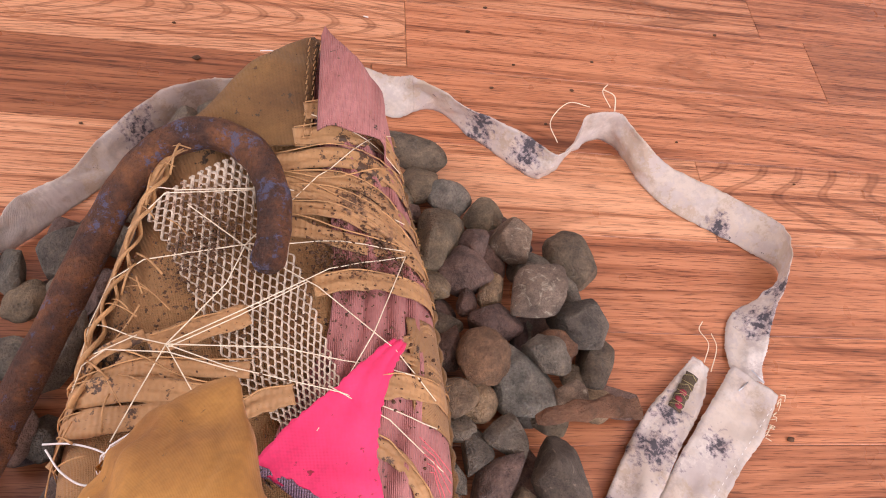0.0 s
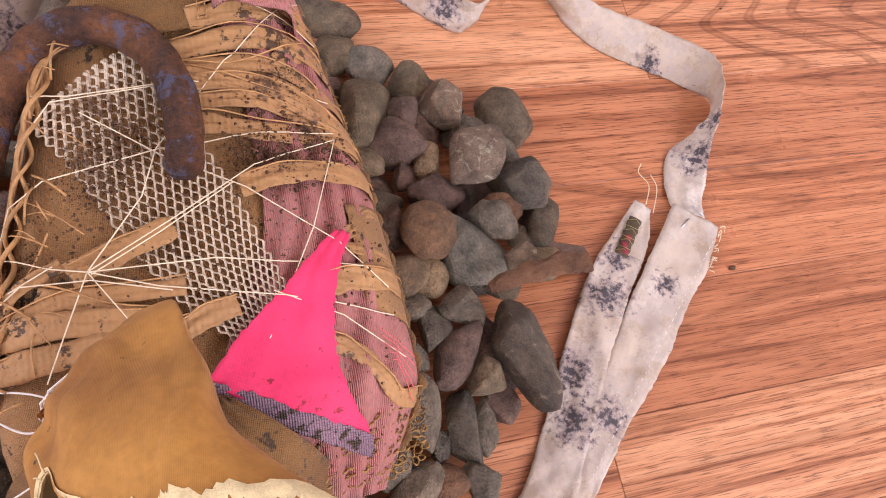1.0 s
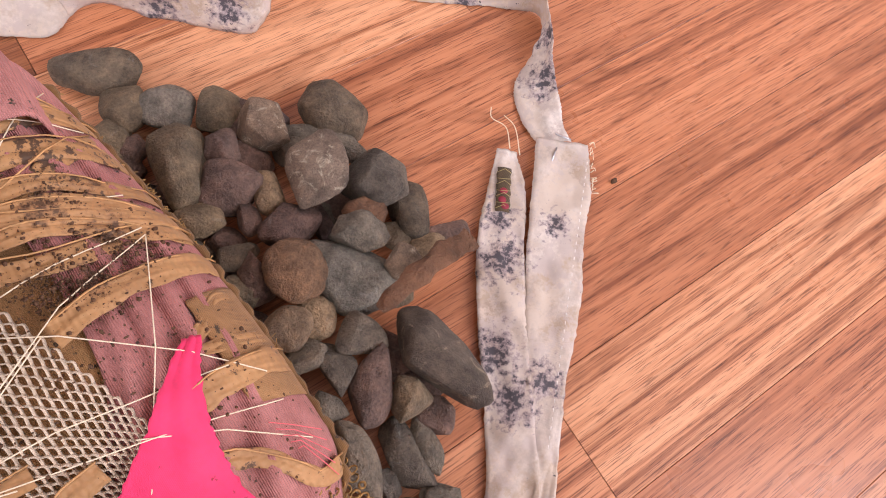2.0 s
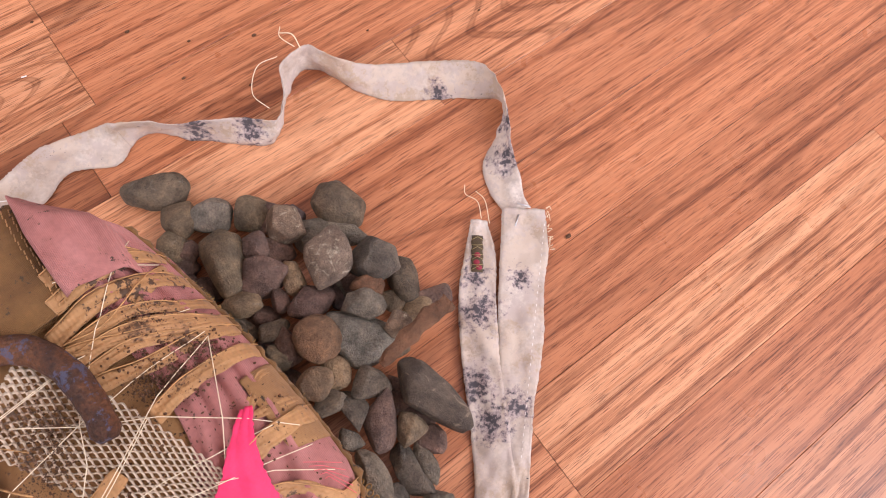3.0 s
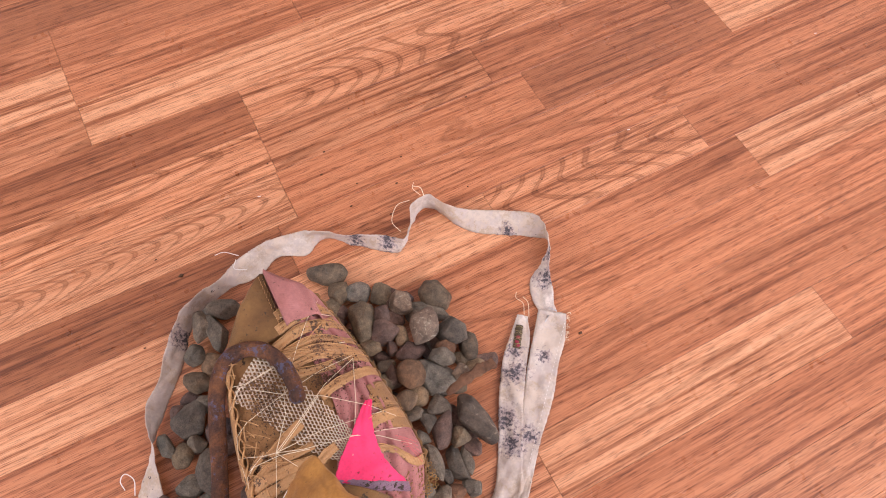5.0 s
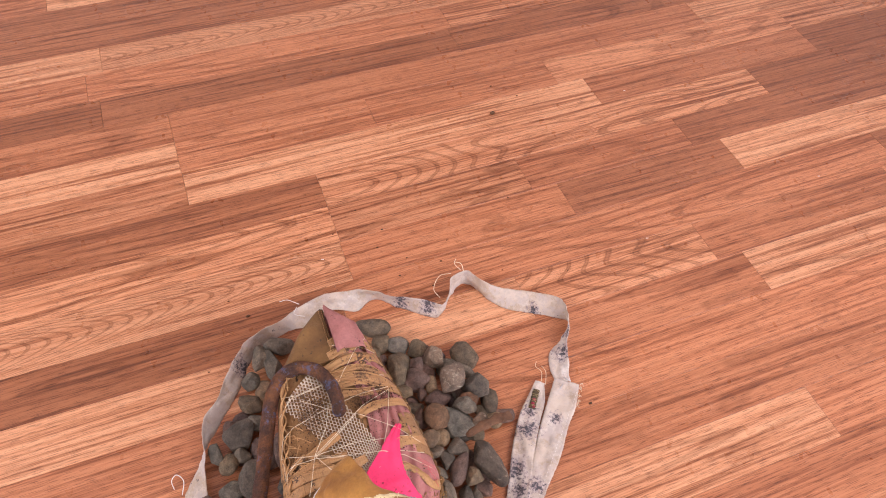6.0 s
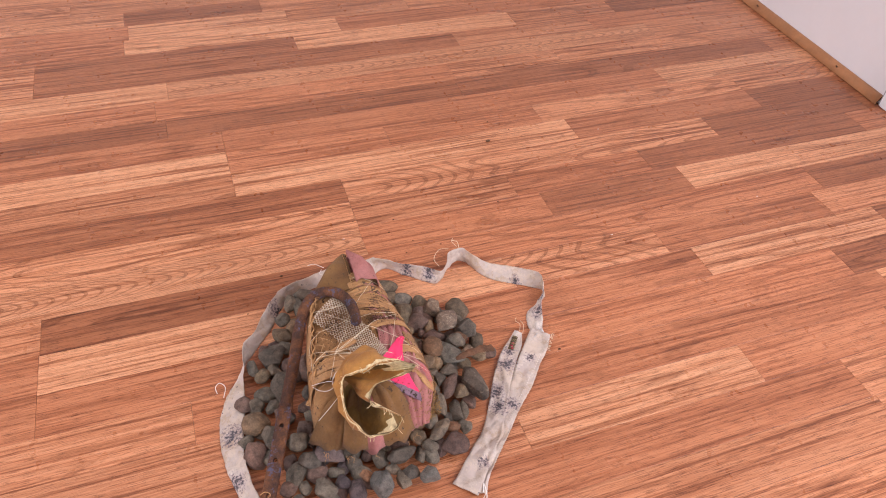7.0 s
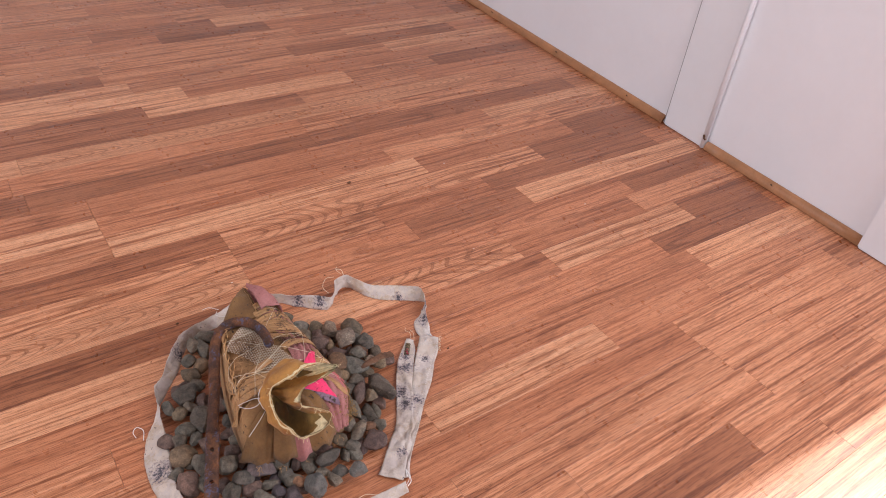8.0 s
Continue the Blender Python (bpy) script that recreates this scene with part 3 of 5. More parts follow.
def cream_net():
    """Open netting: wavy strands that touch their neighbours by turns."""
    bm = bmesh.new()
    left = spline([(-0.139, 0.214), (-0.126, 0.195), (-0.112, 0.170), (-0.096, 0.145), (-0.0790, 0.128)], 42)
    right = spline([(-0.103, 0.240), (-0.090, 0.214), (-0.078, 0.190), (-0.068, 0.165), (-0.0600, 0.143)], 42)
    n, strands = len(left), 25
    for s in range(strands):
        sign = 1 if s % 2 else -1
        pts = []
        for i in range(n):
            wave = math.sin(i * math.pi / 4.8)
            u = (s + 0.46 * sign * wave + 0.12 * noise.noise(Vector((s * 3.1, i * 0.4, 0)))) / (strands - 1)
            p = left[i] * (1 - u) + right[i] * u
            pts.append((p[0], p[1], top(p[0], p[1], 0.0052 + 0.0005 * sign * wave)))
        tube(bm, pts, lambda k: 0.00080, 5, flat=0.4)
    bundle_part("netting", bm, NET, "cream open-weave netting, dirty at one end")


cream_net()

bundle_part("pink_triangle", drape([(-0.0400, 0.1640), (-0.0520, 0.1525), (-0.0630, 0.1420), (-0.0770, 0.1300), (-0.0930, 0.1140)],
                                   [(-0.0350, 0.1635), (-0.0415, 0.1490), (-0.0462, 0.1300), (-0.0455, 0.1120), (-0.0370, 0.0920)], 26, 40, 0.0092, 0.0010, 2, ragged=0.0012, seed=7), HOT_PINK, "bright hot-pink cloth triangle with frayed edges")
bundle_part("canvas_patch", drape([(-0.034, 0.178), (-0.033, 0.160), (-0.032, 0.136)], [(-0.0155, 0.182), (-0.0130, 0.160), (-0.0115, 0.133)], 12, 20, 0.0052, 0.0008, 1, ragged=0.0006, seed=12), CANVAS, "tan canvas patch")
edge_bm = bmesh.new()
tube(edge_bm, [(along(RIGHT_EDGE, y) - 0.0016 + 0.0008 * math.sin(y * 700), y, top(along(RIGHT_EDGE, y) - 0.002, y, 0.003) + 0.0008 * math.cos(y * 500)) for y in (0.292 - 0.205 * k / 90 for k in range(91))], lambda u: 0.0019 + 0.0005 * math.sin(u * 130), 7)
bundle_part("rolled_edge", edge_bm, CANVAS_DARK, "rolled ochre canvas edge")
bundle_part("lace_trim", drape([(-0.090, 0.116), (-0.075, 0.109), (-0.055, 0.100), (-0.036, 0.0915)],
                               [(-0.088, 0.108), (-0.074, 0.101), (-0.055, 0.092), (-0.037, 0.084)], 10, 36, 0.0112, 0.0006, 3, ragged=0.0008, seed=9), LILAC, "lilac lace trim")


def edge_fringe():
    """Frayed ends of canvas that stand out along the rolled edge."""
    bm = bmesh.new()
    rnd = random.Random(31)
    for _ in range(150):
        y = rnd.choice((rnd.uniform(0.10, 0.29), rnd.gauss(0.212, 0.006), rnd.gauss(0.232, 0.005)))
        if not 0.09 < y < 0.295:
            continue
        x = along(RIGHT_EDGE, y) - 0.002
        p = Vector((x, y, top(x, y, rnd.uniform(0.0, 0.004))))
        d = Vector((rnd.uniform(0.2, 1), rnd.uniform(-0.8, 0.8), rnd.uniform(-0.3, 0.6))).normalized()
        line = [p]
        for _ in range(4):
            d = (d + Vector((rnd.uniform(-0.7, 0.7), rnd.uniform(-0.7, 0.7), rnd.uniform(-0.9, 0.4)))).normalized()
            line.append(line[-1] + d * rnd.uniform(0.0005, 0.0014))
        tube(bm, line, rnd.uniform(0.00012, 0.0003), 4)
    ob = bundle_part("edge_fringe", bm, OCHRE_NET, "frayed ochre threads along the canvas edge")
    ob["kind"] = "stuff"


edge_fringe()


def ochre_net():
    """A rag of coarse ochre netting that hangs out under the lace."""
    bm = bmesh.new()
    rnd = random.Random(5)
    for i in range(16):
        for j in range(7):
            x = -0.064 + 0.0034 * i + 0.0017 * (j % 2) + rnd.uniform(-0.0007, 0.0007)
            y = 0.090 - 0.0036 * j + 0.0010 * i + rnd.uniform(-0.0007, 0.0007)
            rx, ry, ph = rnd.uniform(0.0013, 0.0021), rnd.uniform(0.0011, 0.0018), rnd.uniform(0, 6)
            ring = [(x + rx * math.cos(t), y + ry * math.sin(t), top(x, y, 0.003 + 0.0011 * math.sin(2 * t + ph))) for t in (2 * math.pi * k / 9 for k in range(10))]
            tube(bm, ring, rnd.uniform(0.0003, 0.0006), 4, caps=False)
    bundle_part("net_rag", bm, OCHRE_NET, "coarse ochre netting rag")


ochre_net()


def raffia(width, *points):
    """A strip of dry palm leaf laid over the bundle, split and curled at the edges."""
    points = list(points)
    for end in (0, -1):
        px, py = points[end]
        if px > -0.045 and along(RIGHT_EDGE, py) - px > 0.006:
            points.insert(len(points) if end else 0, (along(RIGHT_EDGE, py) - 0.0012, py))
        elif px < -0.147 and px - along(LEFT_EDGE, py) > 0.006:
            points.insert(len(points) if end else 0, (along(LEFT_EDGE, py) + 0.0012, py))
    # the bindings cross one another at odd angles
    lean = 0.13 * noise.noise(Vector((points[0][0] * 700, points[0][1] * 900, width * 5000)))
    centre = sum(p[0] for p in points) / len(points)
    points = [(p[0], p[1] + lean * (p[0] - centre) * 2) for p in points]
    line = spline([(*p, 0) for p in points], 14)
    seed = points[0][0] * 900 + width * 7000
    bm = bmesh.new()
    rows = []
    n = len(line)
    for i, p in enumerate(line):
        d = line[min(i + 1, n - 1)] - line[max(i - 1, 0)]
        d = d / (np.linalg.norm(d) or 1)
        nx, ny = -d[1], d[0]
        w = width * (0.62 + 0.16 * noise.noise(Vector((seed, i * 0.22, 0))))
        row = []
        for j in range(7):
            u = j / 6 * 2 - 1
            x, y = p[0] + nx * w * u, p[1] + ny * w * u
            ridge = 0.0006 * math.sin(u * 6 + seed) + 0.0007 * noise.noise(Vector((u * 3, seed, i * 0.12)))
            row.append((x, y, top(x, y, 0.0062 + 0.0006 * (seed % 5)) + ridge))
        rows.append(row + [(x, y, z - 0.0006) for x, y, z in row[::-1]])
    vs = grid(bm, rows, closed=True)
    bm.faces.new(vs[0][::-1])
    bm.faces.new(vs[-1])
    bundle_part("raffia_strip", bm, BOUND_RAFFIA, "flat strip of dry tan raffia")
    if len(points) > 4:
        return
    # a loose fibre beside the strip
    bm = bmesh.new()
    tube(bm, [(p[0] + 0.0012 * math.sin(k), p[1] + width * 0.55, top(p[0], p[1] + width * 0.5, 0.009 + 0.001 * math.sin(k * 0.5))) for k, p in enumerate(line[::3])], 0.00035, 4)
    bundle_part("raffia_fibre", bm, RAFFIA)


raffia(0.0065, (-0.079, 0.257), (-0.062, 0.262), (-0.039, 0.259))
raffia(0.006, (-0.083, 0.249), (-0.063, 0.253), (-0.034, 0.257))
raffia(0.007, (-0.091, 0.238), (-0.063, 0.243), (-0.033, 0.240))
raffia(0.006, (-0.091, 0.232), (-0.065, 0.228), (-0.032, 0.245))
raffia(0.005, (-0.086, 0.228), (-0.058, 0.231), (-0.038, 0.225))
raffia(0.005, (-0.089, 0.232), (-0.062, 0.221), (-0.032, 0.210))
raffia(0.006, (-0.086, 0.220), (-0.058, 0.222), (-0.030, 0.214))
raffia(0.006, (-0.085, 0.205), (-0.062, 0.203), (-0.035, 0.208))
raffia(0.005, (-0.085, 0.214), (-0.058, 0.215), (-0.033, 0.206))
raffia(0.007, (-0.072, 0.180), (-0.050, 0.187), (-0.025, 0.192))
raffia(0.004, (-0.040, 0.159), (-0.031, 0.168), (-0.024, 0.176))
raffia(0.0075, (-0.049, 0.143), (-0.036, 0.146), (-0.020, 0.148))
raffia(0.005, (-0.049, 0.126), (-0.036, 0.119), (-0.024, 0.104))
raffia(0.007, (-0.128, 0.155), (-0.111, 0.163), (-0.095, 0.169))
raffia(0.0075, (-0.153, 0.138), (-0.133, 0.140), (-0.102, 0.140))
raffia(0.007, (-0.154, 0.130), (-0.129, 0.130), (-0.094, 0.132))
raffia(0.006, (-0.100, 0.131), (-0.087, 0.137), (-0.077, 0.140))
raffia(0.005, (-0.153, 0.141), (-0.128, 0.148), (-0.093, 0.149))
raffia(0.005, (-0.138, 0.150), (-0.116, 0.142), (-0.096, 0.139))
raffia(0.005, (-0.112, 0.244), (-0.129, 0.240), (-0.139, 0.224), (-0.144, 0.203), (-0.152, 0.178), (-0.152, 0.156))
raffia(0.004, (-0.118, 0.243), (-0.134, 0.235), (-0.142, 0.209), (-0.150, 0.188), (-0.153, 0.169))
raffia(0.004, (-0.138, 0.223), (-0.145, 0.198), (-0.153, 0.169), (-0.152, 0.149), (-0.144, 0.153), (-0.130, 0.158))
raffia(0.006, (-0.164, 0.122), (-0.158, 0.131), (-0.153, 0.140))


def thread(*points, lift=0.0105, radius=0.00024, material=None, name="thread"):
    """A taut thread from point to point across the bundle."""
    bm = bmesh.new()
    line = []
    for a, b in zip(points, points[1:]):
        za, zb = top(*a, lift), top(*b, lift)
        for k in range(7):
            u = k / 7
            x, y = a[0] + (b[0] - a[0]) * u, a[1] + (b[1] - a[1]) * u
            line.append((x, y, max(za + (zb - za) * u, top(x, y, lift * 0.8))))
    line.append((*points[-1], top(*points[-1], lift)))
    tube(bm, line, radius, 5)
    bundle_part(name, bm, material or THREAD)


thread((-0.122, 0.155), (-0.095, 0.171), (-0.066, 0.189), (-0.034, 0.204))
thread((-0.152, 0.167), (-0.132, 0.157), (-0.122, 0.155))
thread((-0.122, 0.155), (-0.104, 0.180), (-0.098, 0.197), (-0.072, 0.230), (-0.040, 0.266))
thread((-0.122, 0.155), (-0.082, 0.155), (-0.032, 0.150))
thread((-0.122, 0.155), (-0.101, 0.148), (-0.061, 0.140), (-0.022, 0.133))
thread((-0.142, 0.153), (-0.121, 0.152), (-0.097, 0.146))
thread((-0.122, 0.155), (-0.130, 0.135), (-0.136, 0.122))
thread((-0.122, 0.155), (-0.111, 0.138))
thread((-0.152, 0.167), (-0.146, 0.183), (-0.134, 0.188), (-0.097, 0.197), (-0.034, 0.207))
thread((-0.142, 0.153), (-0.150, 0.149), (-0.153, 0.141))
thread((-0.152, 0.167), (-0.151, 0.158), (-0.153, 0.143))
thread((-0.138, 0.223), (-0.124, 0.217), (-0.086, 0.222), (-0.034, 0.221))
thread((-0.121, 0.211), (-0.097, 0.195), (-0.070, 0.181), (-0.040, 0.159), (-0.022, 0.144))
thread((-0.034, 0.204), (-0.048, 0.165), (-0.068, 0.127), (-0.084, 0.104))
thread((-0.144, 0.206), (-0.130, 0.216), (-0.095, 0.220))
thread((-0.076, 0.257), (-0.063, 0.255), (-0.035, 0.250))
thread((-0.065, 0.142), (-0.042, 0.132), (-0.020, 0.117))
thread((-0.121, 0.154), (-0.099, 0.167), (-0.074, 0.183))
thread((-0.142, 0.153), (-0.146, 0.152), (-0.132, 0.158))
for k in range(5):
    thread((-0.030 + 0.001 * k, 0.128 - 0.003 * k), (-0.024, 0.124 - 0.002 * k), (-0.0155 - 0.0006 * k, 0.118 - 0.004 * k), radius=0.0002, material=PINK_THREAD, name="pink_thread")


def frill():
    """The gathered neck of velvet, open like a ruffled mouth, with its torn pale rim and the cord that ties it."""
    neck = Vector((-0.125, 0.109, 0.110))
    mouth = Vector((-0.098, 0.064, 0.143))
    # control points round the ruffle: the belly of each pleat, and the rim above it
    belly = [(-0.134, 0.104, 0.124), (-0.121, 0.112, 0.138), (-0.104, 0.124, 0.140), (-0.0950, 0.131, 0.136), (-0.109, 0.104, 0.135), (-0.114, 0.094, 0.131), (-0.118, 0.087, 0.125),
             (-0.112, 0.078, 0.120), (-0.098, 0.072, 0.104), (-0.102, 0.062, 0.094), (-0.116, 0.062, 0.086), (-0.131, 0.076, 0.094), (-0.137, 0.094, 0.108)]
    rim = [(-0.128, 0.090, 0.142), (-0.110, 0.074, 0.170), (-0.099, 0.069, 0.180), (-0.087, 0.067, 0.184), (-0.053, 0.064, 0.172), (-0.072, 0.060, 0.166), (-0.099, 0.058, 0.160),
           (-0.106, 0.043, 0.148), (-0.079, 0.029, 0.138), (-0.090, 0.024, 0.122), (-0.111, 0.036, 0.104), (-0.124, 0.045, 0.118), (-0.131, 0.070, 0.128)]
    per = 12

    def loop(points):
        p = points[-2:] + points + points[:3]
        line = spline(p, per)[2 * per:(2 + len(points)) * per]
        return [Vector(q) for q in line]

    bellies, rims = loop(belly), loop(rim)
    n, m = len(rims), 22

    def point(a, v, inset=0.0):
        k = (a / (2 * math.pi) * n) % n
        i0, f = int(k) % n, k - int(k)
        mid = bellies[i0].lerp(bellies[(i0 + 1) % n], f)
        end = rims[i0].lerp(rims[(i0 + 1) % n], f)
        turn = a + 2.4
        ring = neck + Vector((math.cos(-turn) * 0.010, 0.25 * math.sin(-turn) * 0.010, math.sin(-turn) * 0.010))
        ring += Vector((0.0, 0.0, 0.0014 * math.sin(13 * a)))
        ctrl = 2 * mid - 0.5 * (ring + end)
        p = (1 - v) ** 2 * ring + 2 * v * (1 - v) * ctrl + v * v * end
        centre = neck.lerp(mouth, min(1, v))
        away = (p - centre).normalized()
        p = p + away * 0.0042 * math.sin(math.pi * min(1, v)) * noise.noise(Vector((4.2 * math.cos(a), 4.2 * math.sin(a), 0.6 * v)))
        p = p - away * inset
        return p + Vector((wobble(p, 50, 0.0042) + 0.0012 * math.sin(9 * a) * v, wobble(p + Vector((3, 0, 0)), 55, 0.0036), wobble(p + Vector((0, 5, 0)), 90, 0.0022) + 0.0008 * math.sin(15 * a + 6 * v) * (1 - v)))

    outer = bmesh.new()
    grid(outer, [[point(2 * math.pi * j / n, v / m) for j in range(n)] for v in range(m + 1)], closed=True)
    gathered = bundle_part("gathered_neck", outer, VELVET, "ochre velvet ruffle, gathered and open")
    inner = bmesh.new()
    grid(inner, [[point(2 * math.pi * j / n, v / m, 0.0012) for j in range(n)][::-1] for v in range(m + 1)], closed=True)
    bundle_part("ruffle_lining", inner, VELVET_INSIDE, "olive-brown velvet lining")
    torn = bmesh.new()
    rnd = random.Random(11)
    k = 240
    rows = [[], [], []]
    for j in range(k):
        a = 2 * math.pi * j / k
        drop = 0.20 + 0.13 * noise.noise(Vector((j * 0.16, 2, 0))) + rnd.uniform(-0.016, 0.016)
        rows[0].append(point(a, 1.0 - drop, 0.0017))
        rows[1].append(point(a, 1.0 + rnd.uniform(0.0, 0.014), 0.0004))
        rows[2].append(point(a, 1.0 - drop * 0.22, -0.0006))
    grid(torn, rows, closed=True)
    bundle_part("torn_rim", torn, TORN, "pale yellow torn edge of the ruffle")
    for _ in range(26):
        a = rnd.uniform(0, 2 * math.pi)
        p = point(a, 1.0)
        d = (p - mouth).normalized()
        line = [p]
        for _ in range(5):
            d = (d + Vector((rnd.uniform(-0.5, 0.5), rnd.uniform(-0.5, 0.5), rnd.uniform(-0.8, 0.3)))).normalized()
            line.append(line[-1] + d * rnd.uniform(0.0008, 0.002))
        bm = bmesh.new()
        tube(bm, line, 0.00025, 4)
        bundle_part("frayed_thread", bm, TORN)
    # cord wound round the neck
    bm = bmesh.new()
    line = []
    for j in range(24 * 5):
        a = 2 * math.pi * j / 24
        v = 0.02 + 0.16 * j / 120
        line.append(point(a, v, -0.0012))
    tube(bm, line, 0.00045, 5)
    bundle_part("binding_cord", bm, WHITE_THREAD, "white cord wound round the neck")
    for end in ([(-0.128, 0.112, 0.108), (-0.140, 0.108, 0.102), (-0.150, 0.113, 0.098), (-0.157, 0.121, 0.097)], [(-0.128, 0.112, 0.103), (-0.137, 0.118, 0.104), (-0.148, 0.122, 0.1), (-0.158, 0.1225, 0.098)],
                [(-0.126, 0.104, 0.1), (-0.142, 0.096, 0.088), (-0.158, 0.092, 0.072)]):
        bm = bmesh.new()
        tube(bm, spline(end, 8), 0.00036, 5)
        bundle_part("cord_end", bm, WHITE_THREAD)


frill()


def skirt():
    """The panels of cloth that hang below the neck to a point on the pebbles."""
    def panel(name, a0, a1, material, label, lift, tip):
        bm = bmesh.new()
        rows = []
        for i in range(15):
            v = i / 14
            row = []
            for j in range(15):
                u = a0 + (a1 - a0) * j / 14
                x = (-0.118 + 0.034 * u) * (1 - v) + (-0.158 + 0.116 * u) * v
                y = 0.110 * (1 - v) + (0.098 - 0.046 * math.sin(math.pi * (0.16 + 0.62 * u)) + tip * abs(2 * (j / 14) - 1)) * v
                fold = 0.0060 * math.sin(u * 34 + 2.5 * v) * v * (0.4 + 0.6 * math.sin(math.pi * (j / 14))) + 0.004 * noise.noise(Vector((u * 7, v * 3, lift * 900))) + 0.0015 * math.sin(u * 71) * (1 - v)
                row.append((x, y, 0.092 * (1 - v) + 0.030 * v + 0.021 * math.sin(math.pi * v) + fold + lift))
            rows.append(row)
        grid(bm, rows)
        thicken(bm, 0.0009)
        bundle_part(name, bm, material, label)

    panel("skirt_panel", -0.12, 0.20, CANVAS_DARK, "brown canvas panel", 0.000, 0.010)
    panel("skirt_panel", 0.18, 0.42, CANVAS_DARK, "brown canvas panel", 0.009, 0.007)
    panel("skirt_panel", 0.38, 0.60, PINK, "pink cotton panel", 0.004, 0.009)
    panel("skirt_panel", 0.57, 1.0, CANVAS_DARK, "brown canvas panel", 0.008, 0.010)
    rnd = random.Random(4)
    for k in range(12):
        u = rnd.random()
        x = -0.160 + 0.118 * u
        y = 0.094 - 0.043 * math.sin(math.pi * (0.16 + 0.62 * u))
        line = [Vector((x, y, 0.036))]
        for _ in range(5):
            line.append(line[-1] + Vector((rnd.uniform(-0.002, 0.002), rnd.uniform(-0.0025, 0.0006), rnd.uniform(-0.0024, 0.0004))))
        bm = bmesh.new()
        tube(bm, line, 0.00028, 4)
        bundle_part("frayed_thread", bm, RAFFIA)


skirt()


def side_straw():
    """Loose straw ends and a twisted braid on the left flank."""
    rnd = random.Random(8)
    for _ in range(22):
        y = rnd.uniform(0.115, 0.24)
        x = along(LEFT_EDGE, y) + rnd.uniform(0.004, 0.028)
        a = rnd.gauss(1.9, 0.7)
        l = rnd.uniform(0.010, 0.034)
        line = []
        for k in range(6):
            u = k / 5 - 0.5
            px, py = x + math.cos(a) * l * u, y + math.sin(a) * l * u
            line.append((px, py, top(px, py, 0.009 + 0.004 * math.sin(u * 3 + a))))
        bm = bmesh.new()
        tube(bm, line, rnd.uniform(0.00022, 0.0005), 4, flat=0.6)
        bundle_part("straw", bm, RAFFIA)
    for ph in (0, 3.1):
        bm = bmesh.new()
        line = []
        for k in range(60):
            y = 0.240 - 0.105 * k / 59
            x = along(LEFT_EDGE, y) + 0.011
            line.append((x + 0.0022 * math.cos(k * 0.42 + ph), y, top(x, y, 0.008 + 0.0022 * math.sin(k * 0.42 + ph))))
        tube(bm, line, 0.0013, 6, flat=0.5)
        bundle_part("raffia_braid", bm, RAFFIA, "twisted raffia braid")


side_straw()


CRUMB = [(1, 0, 0.1), (0.5, 0.8, -0.1), (-0.5, 0.9, 0.1), (-1, 0, -0.1), (-0.5, -0.8, 0.1), (0.5, -0.9, 0), (0.1, 0.1, 1), (0, 0, -1)]
CRUMB_FACES = [(k, (k + 1) % 6, 6) for k in range(6)] + [((k + 1) % 6, k, 7) for k in range(6)]


def soil():
    """Crumbs of soil caught in the cloth and raffia, most of them near the hook and the far bindings."""
    bm = bmesh.new()
    rnd = random.Random(21)
    spots = [(-0.055, 0.222, 0.006, 420), (-0.044, 0.208, 0.006, 300), (-0.055, 0.193, 0.007, 420), (-0.068, 0.196, 0.005, 200), (-0.038, 0.200, 0.005, 160), (-0.112, 0.200, 0.008, 420), (-0.118, 0.184, 0.006, 240), (-0.055, 0.21, 0.02, 260), (-0.06, 0.17, 0.03, 200), (-0.11, 0.16, 0.02, 200), (-0.05, 0.115, 0.018, 70), (-0.03, 0.15, 0.012, 90), (-0.135, 0.17, 0.012, 90), (-0.06, 0.27, 0.015, 50), (-0.1, 0.27, 0.012, 40)]
    for cx, cy, spread, count in spots:
        for _ in range(count * 3):
            x, y = rnd.gauss(cx, spread), rnd.gauss(cy, spread)
            c, w = middle(min(max(y, 0.045), 0.3))
            if abs(x - c) > w * 0.93 or not 0.05 < y < 0.3:
                continue
            r = 0.00010 + 0.00056 * rnd.random() ** 5
            p = Vector((x, y, top(x, y, rnd.choice((0.0035, 0.0062, 0.0085)) + rnd.uniform(0, 0.0012))))
            s = Vector((rnd.uniform(0.6, 1.7), rnd.uniform(0.6, 1.7), rnd.uniform(0.5, 0.9))) * r
            vs = [bm.verts.new(p + Vector((q[0] * s.x, q[1] * s.y, q[2] * s.z)) * rnd.uniform(0.75, 1.25)) for q in CRUMB]
            for f in CRUMB_FACES:
                bm.faces.new([vs[k] for k in f])
    ob = bundle_part("loose_soil", bm, SOIL, "dark crumbs of soil")
    ob["kind"] = "stuff"


soil()


